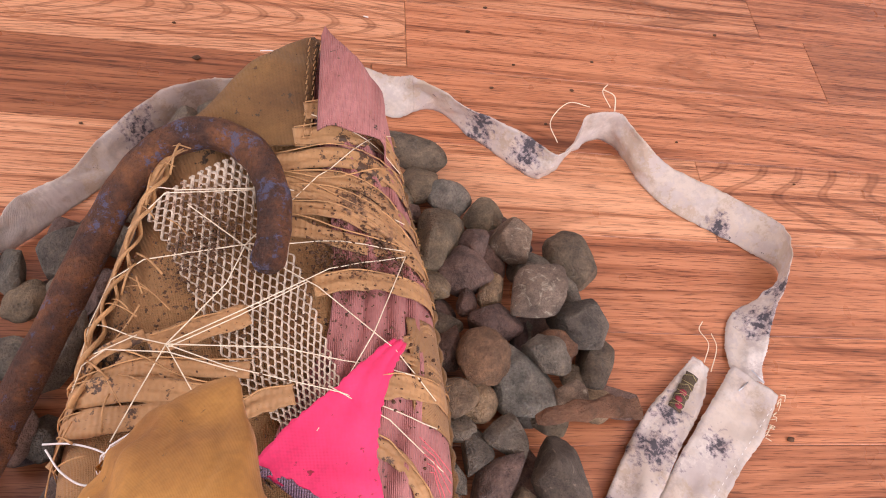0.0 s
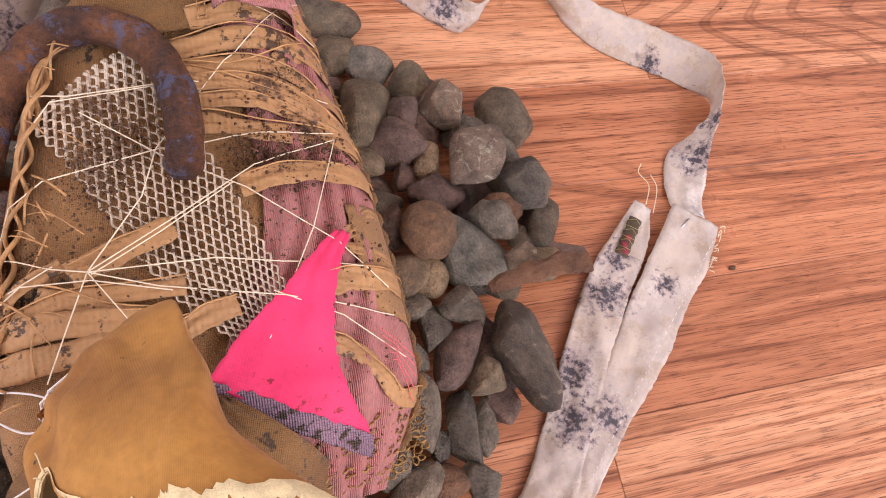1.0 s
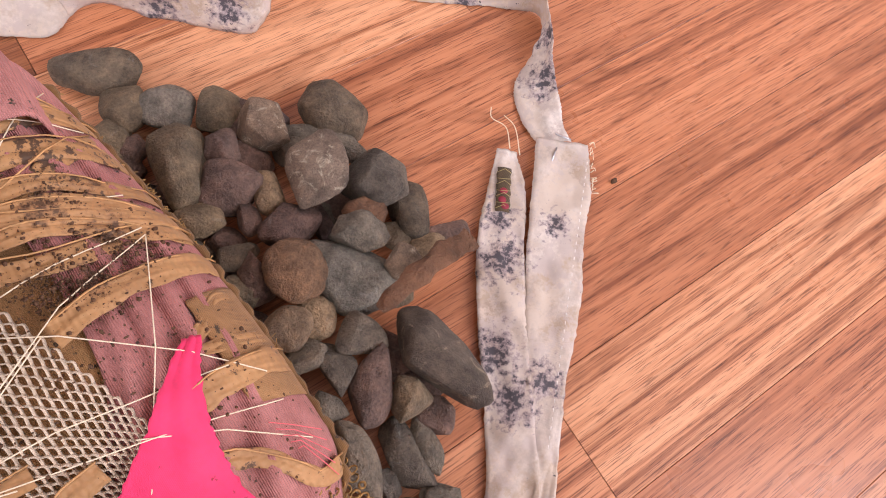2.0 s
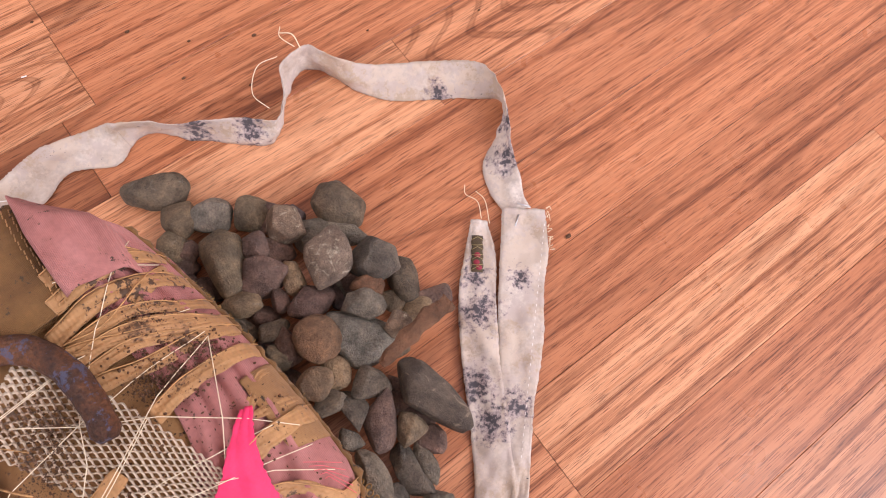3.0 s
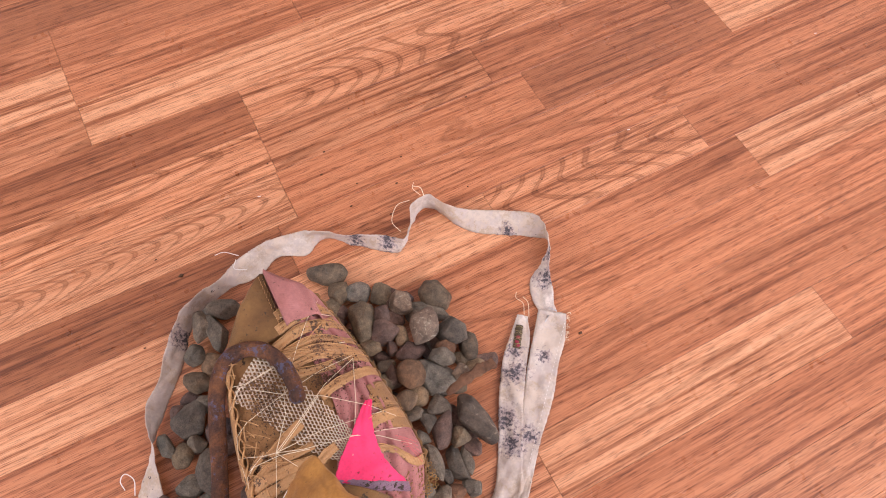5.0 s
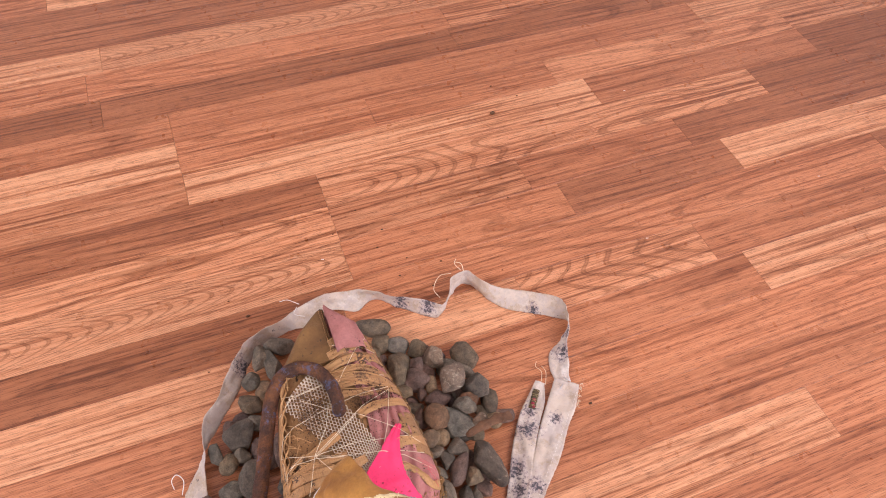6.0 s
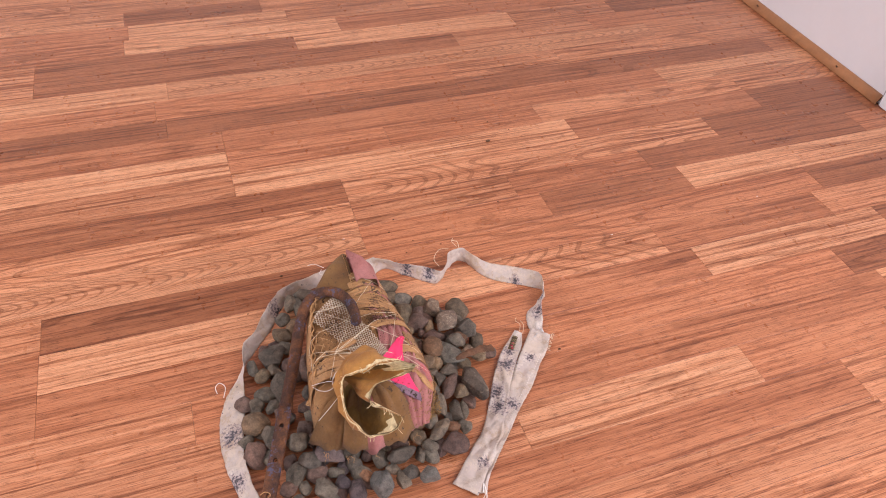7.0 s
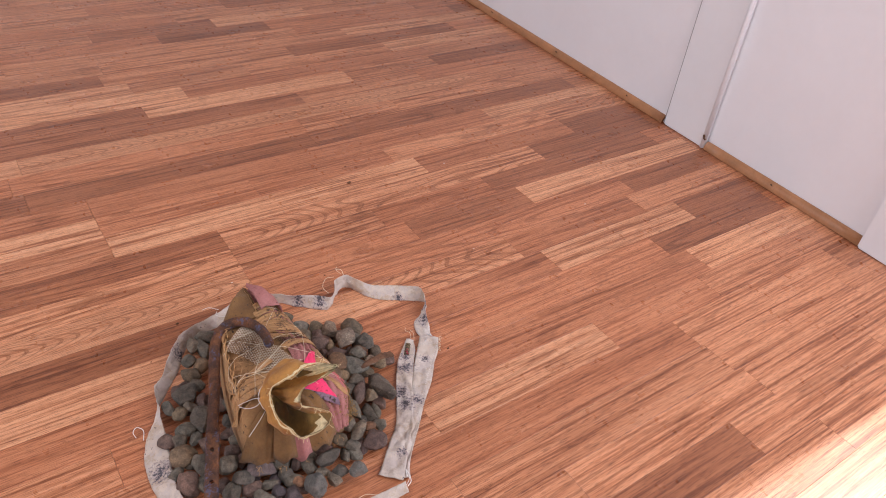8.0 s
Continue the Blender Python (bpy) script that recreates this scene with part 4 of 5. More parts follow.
# ---- the hooked iron bar ----
def iron_hook():
    thing = tagged(new("hooked_iron_bar"), "rusty hooked iron bar with blue paint flecks lying on the bundle", "iron hook")
    thing.location = (-0.17, 0.15, 0.06)
    home = Matrix.Translation(-thing.location)
    line = spline([(-0.0895, 0.182, 0.1160), (-0.0875, 0.199, 0.1175), (-0.0900, 0.219, 0.1175), (-0.0995, 0.2365, 0.1170), (-0.117, 0.2455, 0.1150), (-0.1340, 0.2420, 0.1100), (-0.1460, 0.2280, 0.1040), (-0.1555, 0.2090, 0.0960), (-0.1695, 0.1760, 0.0800), (-0.1900, 0.1330, 0.0560)], 10)
    bm = bmesh.new()

    def girth(u):
        return (0.0064 + 0.0007 * min(1, u * 1.4)) * (1 - 0.35 * max(0, 1 - u / 0.02)) + 0.00035 * math.sin(u * 61) * math.sin(u * 23)

    tube(bm, line, girth, 20)
    bm.transform(home)
    part("hook", bm, RUST, thing)
    # flattened end with three holes
    a, b = Vector((-0.1880, 0.1370, 0.0575)), Vector((-0.2480, -0.005, 0.0115))
    d = (b - a).normalized()
    side = d.cross(Vector((0, 0, 1))).normalized()
    up = side.cross(d)
    length = (b - a).length
    holes = (0.028, 0.068, 0.107)
    bm = bmesh.new()
    nu, half, thick = 60, 0.0072, 0.0030
    # the blade: strips round each hole, built as a ring of quads from the hole to a square
    cuts = [0.0]
    for h in holes:
        cuts += [h - half, h + half]
    cuts.append(length)

    def at(s, w, t):
        return a + d * s + side * w + up * t

    for layer in (1, -1):
        for s0, s1 in zip(cuts[0::2], cuts[1::2]):
            steps = 6
            for k in range(steps):
                u0, u1 = s0 + (s1 - s0) * k / steps, s0 + (s1 - s0) * (k + 1) / steps
                quad = [at(u0, -half, layer * thick), at(u1, -half, layer * thick), at(u1, half, layer * thick), at(u0, half, layer * thick)]
                bm.faces.new([bm.verts.new(p) for p in quad])
        for h in holes:
            n = 24
            ring, square = [], []
            for k in range(n):
                t = 2 * math.pi * k / n
                c, s = math.cos(t), math.sin(t)
                m = max(abs(c), abs(s))
                ring.append(bm.verts.new(at(h + 0.0026 * c, 0.0026 * s, layer * thick)))
                square.append(bm.verts.new(at(h + half * c / m, half * s / m, layer * thick)))
            for k in range(n):
                bm.faces.new((ring[k], ring[(k + 1) % n], square[(k + 1) % n], square[k]))
    for h in holes:
        n = 24
        rows = [[at(h + 0.0026 * math.cos(2 * math.pi * k / n), 0.0026 * math.sin(2 * math.pi * k / n), t) for k in range(n)] for t in (-thick, thick)]
        grid(bm, rows, closed=True)
    for w in (-half, half):
        rows = [[at(length * k / nu, w + math.copysign(0.0012 * math.sin(math.pi * (t / thick + 1) / 2), w), t) for k in range(nu + 1)] for t in (-thick, -thick / 2, 0, thick / 2, thick)]
        grid(bm, rows)
    bm.faces.new([bm.verts.new(at(length, w, t)) for w, t in ((-half, -thick), (half, -thick), (half, thick), (-half, thick))])
    bmesh.ops.remove_doubles(bm, verts=bm.verts[:], dist=0.00005)
    bmesh.ops.recalc_face_normals(bm, faces=bm.faces[:])
    bm.transform(home)
    part("blade", bm, RUST, thing, "flattened rusty end with three round holes", smooth=False)
    bm = bmesh.new()
    p = at(0.107, 0.003, 0.0034)
    tube(bm, spline([p + Vector((-0.006, 0.002, 0)), p + Vector((0, 0.003, 0.002)), p + Vector((0.005, -0.001, 0.001)), p + Vector((0.001, -0.005, 0))], 6), 0.0005, 5)
    bm.transform(home)
    part("twine_scrap", bm, RAFFIA, thing)


iron_hook()


# ---- pebbles ----
STONE_HEAP = random.Random(3)


def pebble(x, y, z, a, b, turn, colour):
    """One water-worn stone, half lengths a and b in millimetres, its middle at x, y, z."""
    rnd = random.Random(int((x + 1) * 99991 + (y + 1) * 7919))
    a, b = max(a, b * 0.8) / 1000, b / 1000
    c = min(a, b) * rnd.uniform(0.60, 0.78)
    bm = bmesh.new()
    bmesh.ops.create_icosphere(bm, subdivisions=4, radius=1)
    off = Vector((rnd.uniform(-50, 50), rnd.uniform(-50, 50), rnd.uniform(-50, 50)))
    angular = {"orange": 0.35, "sand": 0.5, "olive": 0.78}.get(colour, 0.96)
    corner, point_at = (0.0 if colour in ("orange", "sand") else rnd.uniform(0.02, 0.11)), rnd.uniform(0, 6.28)
    planes = []
    for _ in range(10):
        d = Vector((rnd.gauss(0, 1), rnd.gauss(0, 1), rnd.gauss(0, 0.8))).normalized()
        planes.append((d, rnd.uniform(0.60, 0.86)))
    for v in bm.verts:
        d = v.co.normalized()
        r = 1 + corner * math.cos(3 * math.atan2(d.y, d.x) + point_at) + 0.16 * noise.noise(d * 1.0 + off) + 0.10 * noise.noise(d * 2.3 + off)
        p = d * r
        for pd, dist in planes:
            over = p.dot(pd) - dist
            worn = 0.5 * (over + math.sqrt(over * over + 0.0007))
            p = p - pd * worn * angular
        p = p * (1 + 0.018 * noise.noise(d * 6 + off) + 0.008 * noise.noise(d * 15 + off))
        v.co = Vector((p.x * a * 1.14, p.y * b * 1.14, p.z * c * 1.24))
    ob = part("pebble", bm, STONES[colour])
    lift = max(z, c * 0.93)
    ob.matrix_basis = pose(x, y, lift, rnd.uniform(-7, 7), rnd.uniform(-7, 7), turn)
    return tagged(ob, STONE_WORDS[colour] + " in the heap round the bundle", "pebble", group="heap of pebbles")


pebble(-0.014, 0.325, 0.012, 23.0, 11.2, -29, "olive")
pebble(-0.014, 0.301, 0.012, 11.4, 12.6, -15, "olive")
pebble(0.003, 0.293, 0.012, 13.6, 10.3, -36, "teal")
pebble(-0.006, 0.260, 0.022, 22.2, 14.0, -98, "olive")
pebble(0.026, 0.280, 0.012, 13.0, 12.4, -4, "olive")
pebble(0.037, 0.258, 0.022, 14.2, 13.6, -39, "granite")
pebble(0.073, 0.253, 0.012, 17.0, 16.3, -40, "olive")
pebble(0.014, 0.256, 0.022, 8.5, 9.5, -21, "plum")
pebble(0.060, 0.242, 0.012, 23.4, 7.8, -40, "slate")
pebble(0.045, 0.224, 0.030, 17.7, 13.6, 43, "granite")
pebble(0.069, 0.209, 0.022, 15.6, 14.9, -40, "slate")
pebble(0.006, 0.239, 0.022, 15.3, 12.5, -32, "plum")
pebble(0.022, 0.226, 0.022, 12.2, 7.1, -99, "sand")
pebble(-0.011, 0.230, 0.022, 10.8, 8.1, -34, "olive")
pebble(0.021, 0.209, 0.022, 14.3, 11.2, 12, "plum")
pebble(0.008, 0.220, 0.022, 8.1, 5.0, -97, "plum")
pebble(0.079, 0.192, 0.012, 15.5, 11.2, -105, "olive")
pebble(0.054, 0.198, 0.022, 9.9, 9.2, -45, "brown")
pebble(0.046, 0.186, 0.030, 12.7, 10.6, -45, "slate")
pebble(0.049, 0.212, 0.012, 12.2, 8.0, 9, "plum")
pebble(0.039, 0.207, 0.012, 9.2, 6.0, -103, "plum")
pebble(0.065, 0.183, 0.012, 10.0, 6.4, -37, "olive")
pebble(0.054, 0.166, 0.030, 8.5, 7.6, -21, "granite")
pebble(0.012, 0.186, 0.030, 13.0, 13.9, -23, "orange")
pebble(0.033, 0.174, 0.022, 19.7, 15.7, -66, "teal")
pebble(-0.003, 0.194, 0.022, 13.2, 8.1, -99, "plum")
pebble(-0.006, 0.206, 0.022, 10.0, 6.0, -6, "olive")
pebble(-0.003, 0.165, 0.030, 9.5, 9.5, -18, "sand")
pebble(0.011, 0.164, 0.022, 11.2, 8.1, -100, "sand")
pebble(0.023, 0.148, 0.022, 10.8, 9.8, -22, "slate")
pebble(0.047, 0.123, 0.024, 25.0, 13.5, -78, "granite2")
pebble(0.016, 0.126, 0.022, 17.7, 9.2, 43, "plum")
pebble(0.027, 0.114, 0.022, 10.2, 9.2, -101, "olive")
pebble(0.007, 0.141, 0.022, 12.0, 8.0, -90, "slate")
pebble(-0.001, 0.151, 0.022, 9.5, 7.6, -18, "slate")
pebble(-0.004, 0.127, 0.022, 8.2, 6.1, -76, "slate")
pebble(-0.006, 0.102, 0.022, 18.0, 8.0, -93, "slate")
pebble(0.013, 0.094, 0.012, 17.0, 9.1, -90, "slate")
pebble(0.034, 0.100, 0.012, 10.2, 8.1, -79, "plum")
pebble(0.025, 0.094, 0.012, 13.0, 6.0, -94, "slate")
pebble(0.016, 0.072, 0.012, 8.5, 6.4, -45, "teal")
pebble(0.002, 0.074, 0.012, 8.9, 6.7, -27, "plum")
pebble(-0.015, 0.080, 0.012, 11.7, 6.3, -20, "plum")
pebble(0.088, 0.169, 0.012, 10.6, 8.5, -41, "plum")
pebble(0.075, 0.167, 0.012, 9.8, 8.9, -24, "olive")
pebble(0.000, 0.087, 0.012, 8.1, 5.1, -97, "slate")
pebble(-0.011, 0.191, 0.022, 8.1, 6.1, -83, "olive")
pebble(0.022, 0.250, 0.012, 11.7, 10.8, -20, "plum")
pebble(0.045, 0.244, 0.012, 10.4, 9.8, -17, "slate")
pebble(-0.005, 0.218, 0.012, 9.5, 7.6, -18, "plum")
pebble(0.048, 0.161, 0.012, 10.8, 7.6, -22, "olive")
pebble(-0.026, 0.289, 0.012, 6.3, 11.7, -18, "olive")
pebble(-0.020, 0.279, 0.012, 7.6, 7.3, -23, "plum")
pebble(0.029, 0.267, 0.012, 6.3, 6.7, -18, "plum")
pebble(-0.127, 0.340, 0.014, 16.6, 11.2, -33, "slate")
pebble(-0.151, 0.328, 0.014, 18.4, 10.1, -103, "slate")
pebble(-0.140, 0.316, 0.014, 19.2, 10.6, -99, "slate")
pebble(-0.167, 0.302, 0.014, 11.0, 10.0, -5, "slate")
pebble(-0.153, 0.286, 0.014, 12.2, 10.4, -99, "sand")
pebble(-0.171, 0.277, 0.014, 13.9, 10.8, -30, "olive")
pebble(-0.172, 0.254, 0.014, 12.1, 8.5, -24, "slate")
pebble(-0.197, 0.256, 0.014, 9.8, 8.5, -24, "plum")
pebble(-0.190, 0.244, 0.014, 20.0, 14.4, 37, "slate")
pebble(-0.218, 0.230, 0.014, 14.0, 7.7, -86, "slate")
pebble(-0.192, 0.221, 0.014, 8.2, 8.2, 14, "slate")
pebble(-0.207, 0.216, 0.014, 11.2, 9.5, -100, "olive")
pebble(-0.191, 0.200, 0.014, 8.9, 8.5, -27, "slate")
pebble(-0.211, 0.188, 0.014, 14.9, 8.9, -21, "slate")
pebble(-0.176, 0.224, 0.014, 12.3, 7.9, -98, "plum")
pebble(-0.188, 0.188, 0.022, 21.3, 11.7, -102, "slate")
pebble(-0.236, 0.180, 0.014, 11.3, 10.6, -23, "plum")
pebble(-0.223, 0.173, 0.014, 10.2, 9.9, -20, "slate")
pebble(-0.204, 0.167, 0.014, 11.1, 7.5, 51, "slate")
pebble(-0.228, 0.144, 0.022, 16.0, 13.3, -22, "sand")
pebble(-0.196, 0.153, 0.014, 13.2, 7.2, -98, "plum")
pebble(-0.222, 0.131, 0.014, 11.3, 7.2, -23, "slate")
pebble(-0.242, 0.127, 0.014, 8.6, 8.6, -24, "slate")
pebble(-0.233, 0.106, 0.014, 16.9, 14.2, -55, "plum")
pebble(-0.211, 0.120, 0.022, 15.8, 11.6, -96, "slate")
pebble(-0.220, 0.095, 0.014, 12.3, 6.8, -98, "slate")
pebble(-0.157, 0.175, 0.014, 9.4, 9.4, -22, "slate")
pebble(-0.153, 0.215, 0.014, 17.6, 9.7, -99, "plum")
pebble(-0.161, 0.138, 0.014, 10.6, 9.7, -35, "slate")
pebble(-0.170, 0.123, 0.014, 11.0, 10.2, -18, "plum")
pebble(-0.184, 0.104, 0.022, 12.9, 10.8, -20, "slate")
pebble(-0.161, 0.111, 0.014, 13.1, 7.2, -94, "plum")
pebble(-0.175, 0.076, 0.022, 12.3, 11.4, -8, "slate")
pebble(-0.151, 0.079, 0.022, 16.9, 14.8, -35, "indigo")
pebble(-0.150, 0.152, 0.014, 11.3, 11.0, -23, "plum")
pebble(-0.195, 0.065, 0.014, 16.0, 11.7, 49, "slate")
pebble(-0.172, 0.059, 0.014, 12.2, 12.2, 0, "plum")
pebble(-0.148, 0.056, 0.014, 12.1, 7.2, -21, "slate")
pebble(-0.126, 0.058, 0.014, 9.6, 9.6, 0, "slate")
pebble(-0.116, 0.040, 0.014, 9.9, 8.6, -52, "brown")
pebble(-0.144, 0.040, 0.014, 8.6, 8.6, -24, "indigo")
pebble(-0.132, 0.023, 0.014, 18.5, 10.2, -98, "indigo")
pebble(-0.104, 0.022, 0.022, 14.8, 13.6, -45, "teal")
pebble(-0.078, 0.022, 0.014, 12.3, 8.3, -82, "slate")
pebble(-0.067, 0.028, 0.014, 9.4, 9.4, -22, "slate")
pebble(-0.167, 0.035, 0.022, 13.3, 12.1, -23, "slate")
pebble(-0.164, 0.025, 0.014, 11.3, 8.3, -23, "slate")
pebble(-0.187, 0.047, 0.014, 7.4, 7.4, -21, "slate")
pebble(-0.205, 0.051, 0.014, 10.2, 8.9, -20, "plum")
pebble(-0.196, 0.030, 0.014, 10.5, 9.9, -24, "slate")
pebble(-0.192, 0.016, 0.014, 13.3, 9.1, -23, "granite")
pebble(-0.096, 0.057, 0.014, 11.3, 10.5, 4, "slate")
pebble(-0.071, 0.049, 0.022, 15.4, 10.6, 16, "slate")
pebble(-0.086, 0.039, 0.014, 9.4, 5.5, -22, "slate")
pebble(-0.049, 0.047, 0.014, 10.8, 6.3, -104, "slate")
pebble(-0.037, 0.044, 0.014, 10.2, 10.2, -20, "slate")
pebble(-0.047, 0.016, 0.022, 11.3, 10.6, 0, "teal")
pebble(-0.037, 0.052, 0.022, 9.9, 7.5, -38, "slate")
pebble(-0.046, 0.068, 0.022, 12.5, 9.0, -34, "olive")
pebble(-0.018, 0.069, 0.022, 16.4, 9.7, 32, "slate")
pebble(-0.005, 0.050, 0.014, 15.7, 13.6, -19, "plum")
pebble(0.002, 0.071, 0.014, 9.4, 7.8, -22, "brown")
pebble(0.017, 0.067, 0.014, 9.2, 8.0, -49, "slate")
pebble(-0.024, 0.084, 0.022, 9.4, 9.4, -22, "slate")
pebble(-0.106, 0.068, 0.014, 11.0, 9.4, -18, "plum")
pebble(-0.125, 0.078, 0.014, 12.1, 11.0, -21, "slate")
pebble(-0.066, 0.073, 0.014, 13.3, 11.0, -23, "plum")
pebble(-0.042, 0.092, 0.014, 13.3, 12.1, -23, "slate")
pebble(-0.146, 0.202, 0.014, 9.4, 9.4, -22, "slate")
pebble(-0.128, 0.250, 0.014, 14.1, 13.5, -22, "slate")
# stones under the others and under the bundle, which the gaps show
for k in range(90):
    px, py = STONE_HEAP.uniform(-0.20, 0.075), STONE_HEAP.uniform(0.03, 0.29)
    if py < 0.115 and px > -0.02 or px > 0.05 or px < -0.17 and py < 0.08 or px < -0.12 and py > 0.27:
        continue
    pebble(px, py, 0.006, STONE_HEAP.uniform(9, 13), STONE_HEAP.uniform(8, 11), STONE_HEAP.uniform(0, 180), STONE_HEAP.choice(["slate", "plum", "indigo", "plum"]))


def driftwood():
    bm = bmesh.new()
    line = spline([(0.032, 0.150, 0.041), (0.050, 0.154, 0.042), (0.068, 0.157, 0.040), (0.087, 0.158, 0.034)], 16)
    tube(bm, line, lambda u: (0.0046 + 0.0012 * u) * (0.5 + 0.5 * min(1, 5 * u)) * (1 + 0.12 * math.sin(19 * u)), 10, flat=0.5)
    for v in bm.verts:
        c = v.co
        grain = noise.noise(Vector((c.x * 60, c.y * 700, c.z * 700)))
        v.co += Vector((wobble(c, 160, 0.0012), 0.0011 * grain, 0.0010 * grain + wobble(c, 200, 0.0008)))
    tagged(part("stick", bm, BARK, smooth=False), "short flat splintered brown stick lying across the pebbles", "stick")


driftwood()


# ---- the cotton tape round the heap ----
NEAR_SIDE = [
    (-0.001, -0.030, 0.0075, -0.011, 0.009), (-0.042, -0.027, 0.0040, -0.016, 0.002), (-0.091, -0.024, 0.0050, -0.015, 0.002), (-0.149, -0.030, 0.0050, -0.016, 0.002),
    (-0.200, -0.027, 0.0045, -0.016, 0.001), (-0.228, 0.001, 0.0050, -0.016, 0.002), (-0.243, 0.036, 0.0070, -0.018, 0.010), (-0.255, 0.082, 0.0080, -0.020, 0.012),
]
TURN_IN = [
    (-0.259, 0.124, 0.0070, -0.026, 0.010), (-0.255, 0.163, 0.0070, -0.031, 0.010), (-0.248, 0.191, 0.0080, -0.028, 0.012), (-0.240, 0.216, 0.0095, -0.016, 0.012),
]
# the lower and the upper edge, each x, y, z
LEFT_SIDE = [
    ((-0.221, 0.258, 0.001), (-0.226, 0.262, 0.023)), ((-0.203, 0.279, 0.001), (-0.222, 0.280, 0.014)), ((-0.184, 0.302, 0.001), (-0.206, 0.298, 0.010)), ((-0.175, 0.315, 0.001), (-0.193, 0.317, 0.016)),
    ((-0.165, 0.334, 0.001), (-0.170, 0.344, 0.022)), ((-0.145, 0.352, 0.001), (-0.150, 0.357, 0.024)), ((-0.125, 0.358, 0.001), (-0.131, 0.363, 0.023)), ((-0.105, 0.363, 0.001), (-0.110, 0.371, 0.021)),
    ((-0.092, 0.361, 0.001), (-0.095, 0.386, 0.008)), ((-0.074, 0.364, 0.001), (-0.080, 0.388, 0.012)), ((-0.052, 0.374, 0.001), (-0.058, 0.386, 0.022)), ((-0.027, 0.362, 0.001), (-0.029, 0.387, 0.013)),
    ((-0.013, 0.368, 0.001), (-0.016, 0.378, 0.024)),
]
FAR_SIDE = [
    ((0.003, 0.371, 0.001), (0.002, 0.366, 0.025)), ((0.018, 0.358, 0.001), (0.023, 0.351, 0.025)), ((0.038, 0.339, 0.001), (0.047, 0.339, 0.025)), ((0.056, 0.325, 0.001), (0.067, 0.325, 0.024)),
    ((0.066, 0.320, 0.001), (0.074, 0.322, 0.025)), ((0.076, 0.327, 0.001), (0.083, 0.332, 0.025)), ((0.089, 0.342, 0.001), (0.092, 0.348, 0.026)), ((0.102, 0.354, 0.001), (0.104, 0.356, 0.027)),
    ((0.116, 0.357, 0.001), (0.118, 0.357, 0.027)), ((0.126, 0.344, 0.001), (0.124, 0.347, 0.027)), ((0.133, 0.326, 0.001), (0.132, 0.336, 0.025)), ((0.149, 0.304, 0.001), (0.152, 0.327, 0.014)),
    ((0.174, 0.288, 0.001), (0.186, 0.308, 0.014)), ((0.200, 0.272, 0.001), (0.210, 0.292, 0.015)), ((0.215, 0.262, 0.001), (0.214, 0.275, 0.023)), ((0.214, 0.254, 0.001), (0.210, 0.259, 0.026)),
]
DROP_END = [
    ((0.208, 0.247, 0.001), (0.203, 0.245, 0.025)), ((0.194, 0.239, 0.001), (0.197, 0.232, 0.022)), ((0.177, 0.230, 0.001), (0.190, 0.217, 0.014)), ((0.169, 0.221, 0.001), (0.187, 0.205, 0.008)),
    ((0.164, 0.206, 0.001), (0.180, 0.192, 0.007)), ((0.163, 0.194, 0.003), (0.178, 0.182, 0.006)),
]
TAIL = [
    (0.174, 0.185, 0.0065, 0.029, -0.001), (0.157, 0.163, 0.0060, 0.032, 0.000), (0.139, 0.144, 0.0060, 0.030, 0.000), (0.116, 0.116, 0.0050, 0.029, 0.000),
    (0.088, 0.084, 0.0045, 0.020, -0.001), (0.062, 0.049, 0.0040, 0.010, 0.000), (0.046, 0.036, 0.0040, 0.014, 0.000), (0.020, 0.004, 0.0035, 0.008, -0.001),
    (0.007, -0.016, 0.0040, 0.010, 0.000),
]
PATCHED_TAIL = [
    (0.145, 0.196, 0.0035, 0.011, -0.001), (0.131, 0.177, 0.0050, 0.020, 0.000), (0.113, 0.157, 0.0050, 0.024, 0.002), (0.091, 0.126, 0.0050, 0.024, 0.002),
    (0.070, 0.091, 0.0045, 0.023, 0.003), (0.048, 0.056, 0.0040, 0.024, 0.002), (0.030, 0.038, 0.0040, 0.026, 0.002), (0.003, 0.008, 0.0040, 0.031, 0.002),
    (-0.011, -0.006, 0.0035, 0.033, 0.001),
]


def edges_of(rows):
    """Rows of middle, reach and rise as pairs of a lower and an upper edge."""
    pairs = []
    for k, (x, y, z, reach, rise) in enumerate(rows):
        p, q = rows[max(0, k - 1)], rows[min(len(rows) - 1, k + 1)]
        tx, ty = q[0] - p[0], q[1] - p[1]
        l = math.hypot(tx, ty) or 1
        nx, ny = -ty / l * reach / 2, tx / l * reach / 2
        pairs.append(((x - nx, y - ny, z - rise / 2), (x + nx, y + ny, z + rise / 2)))
    return pairs


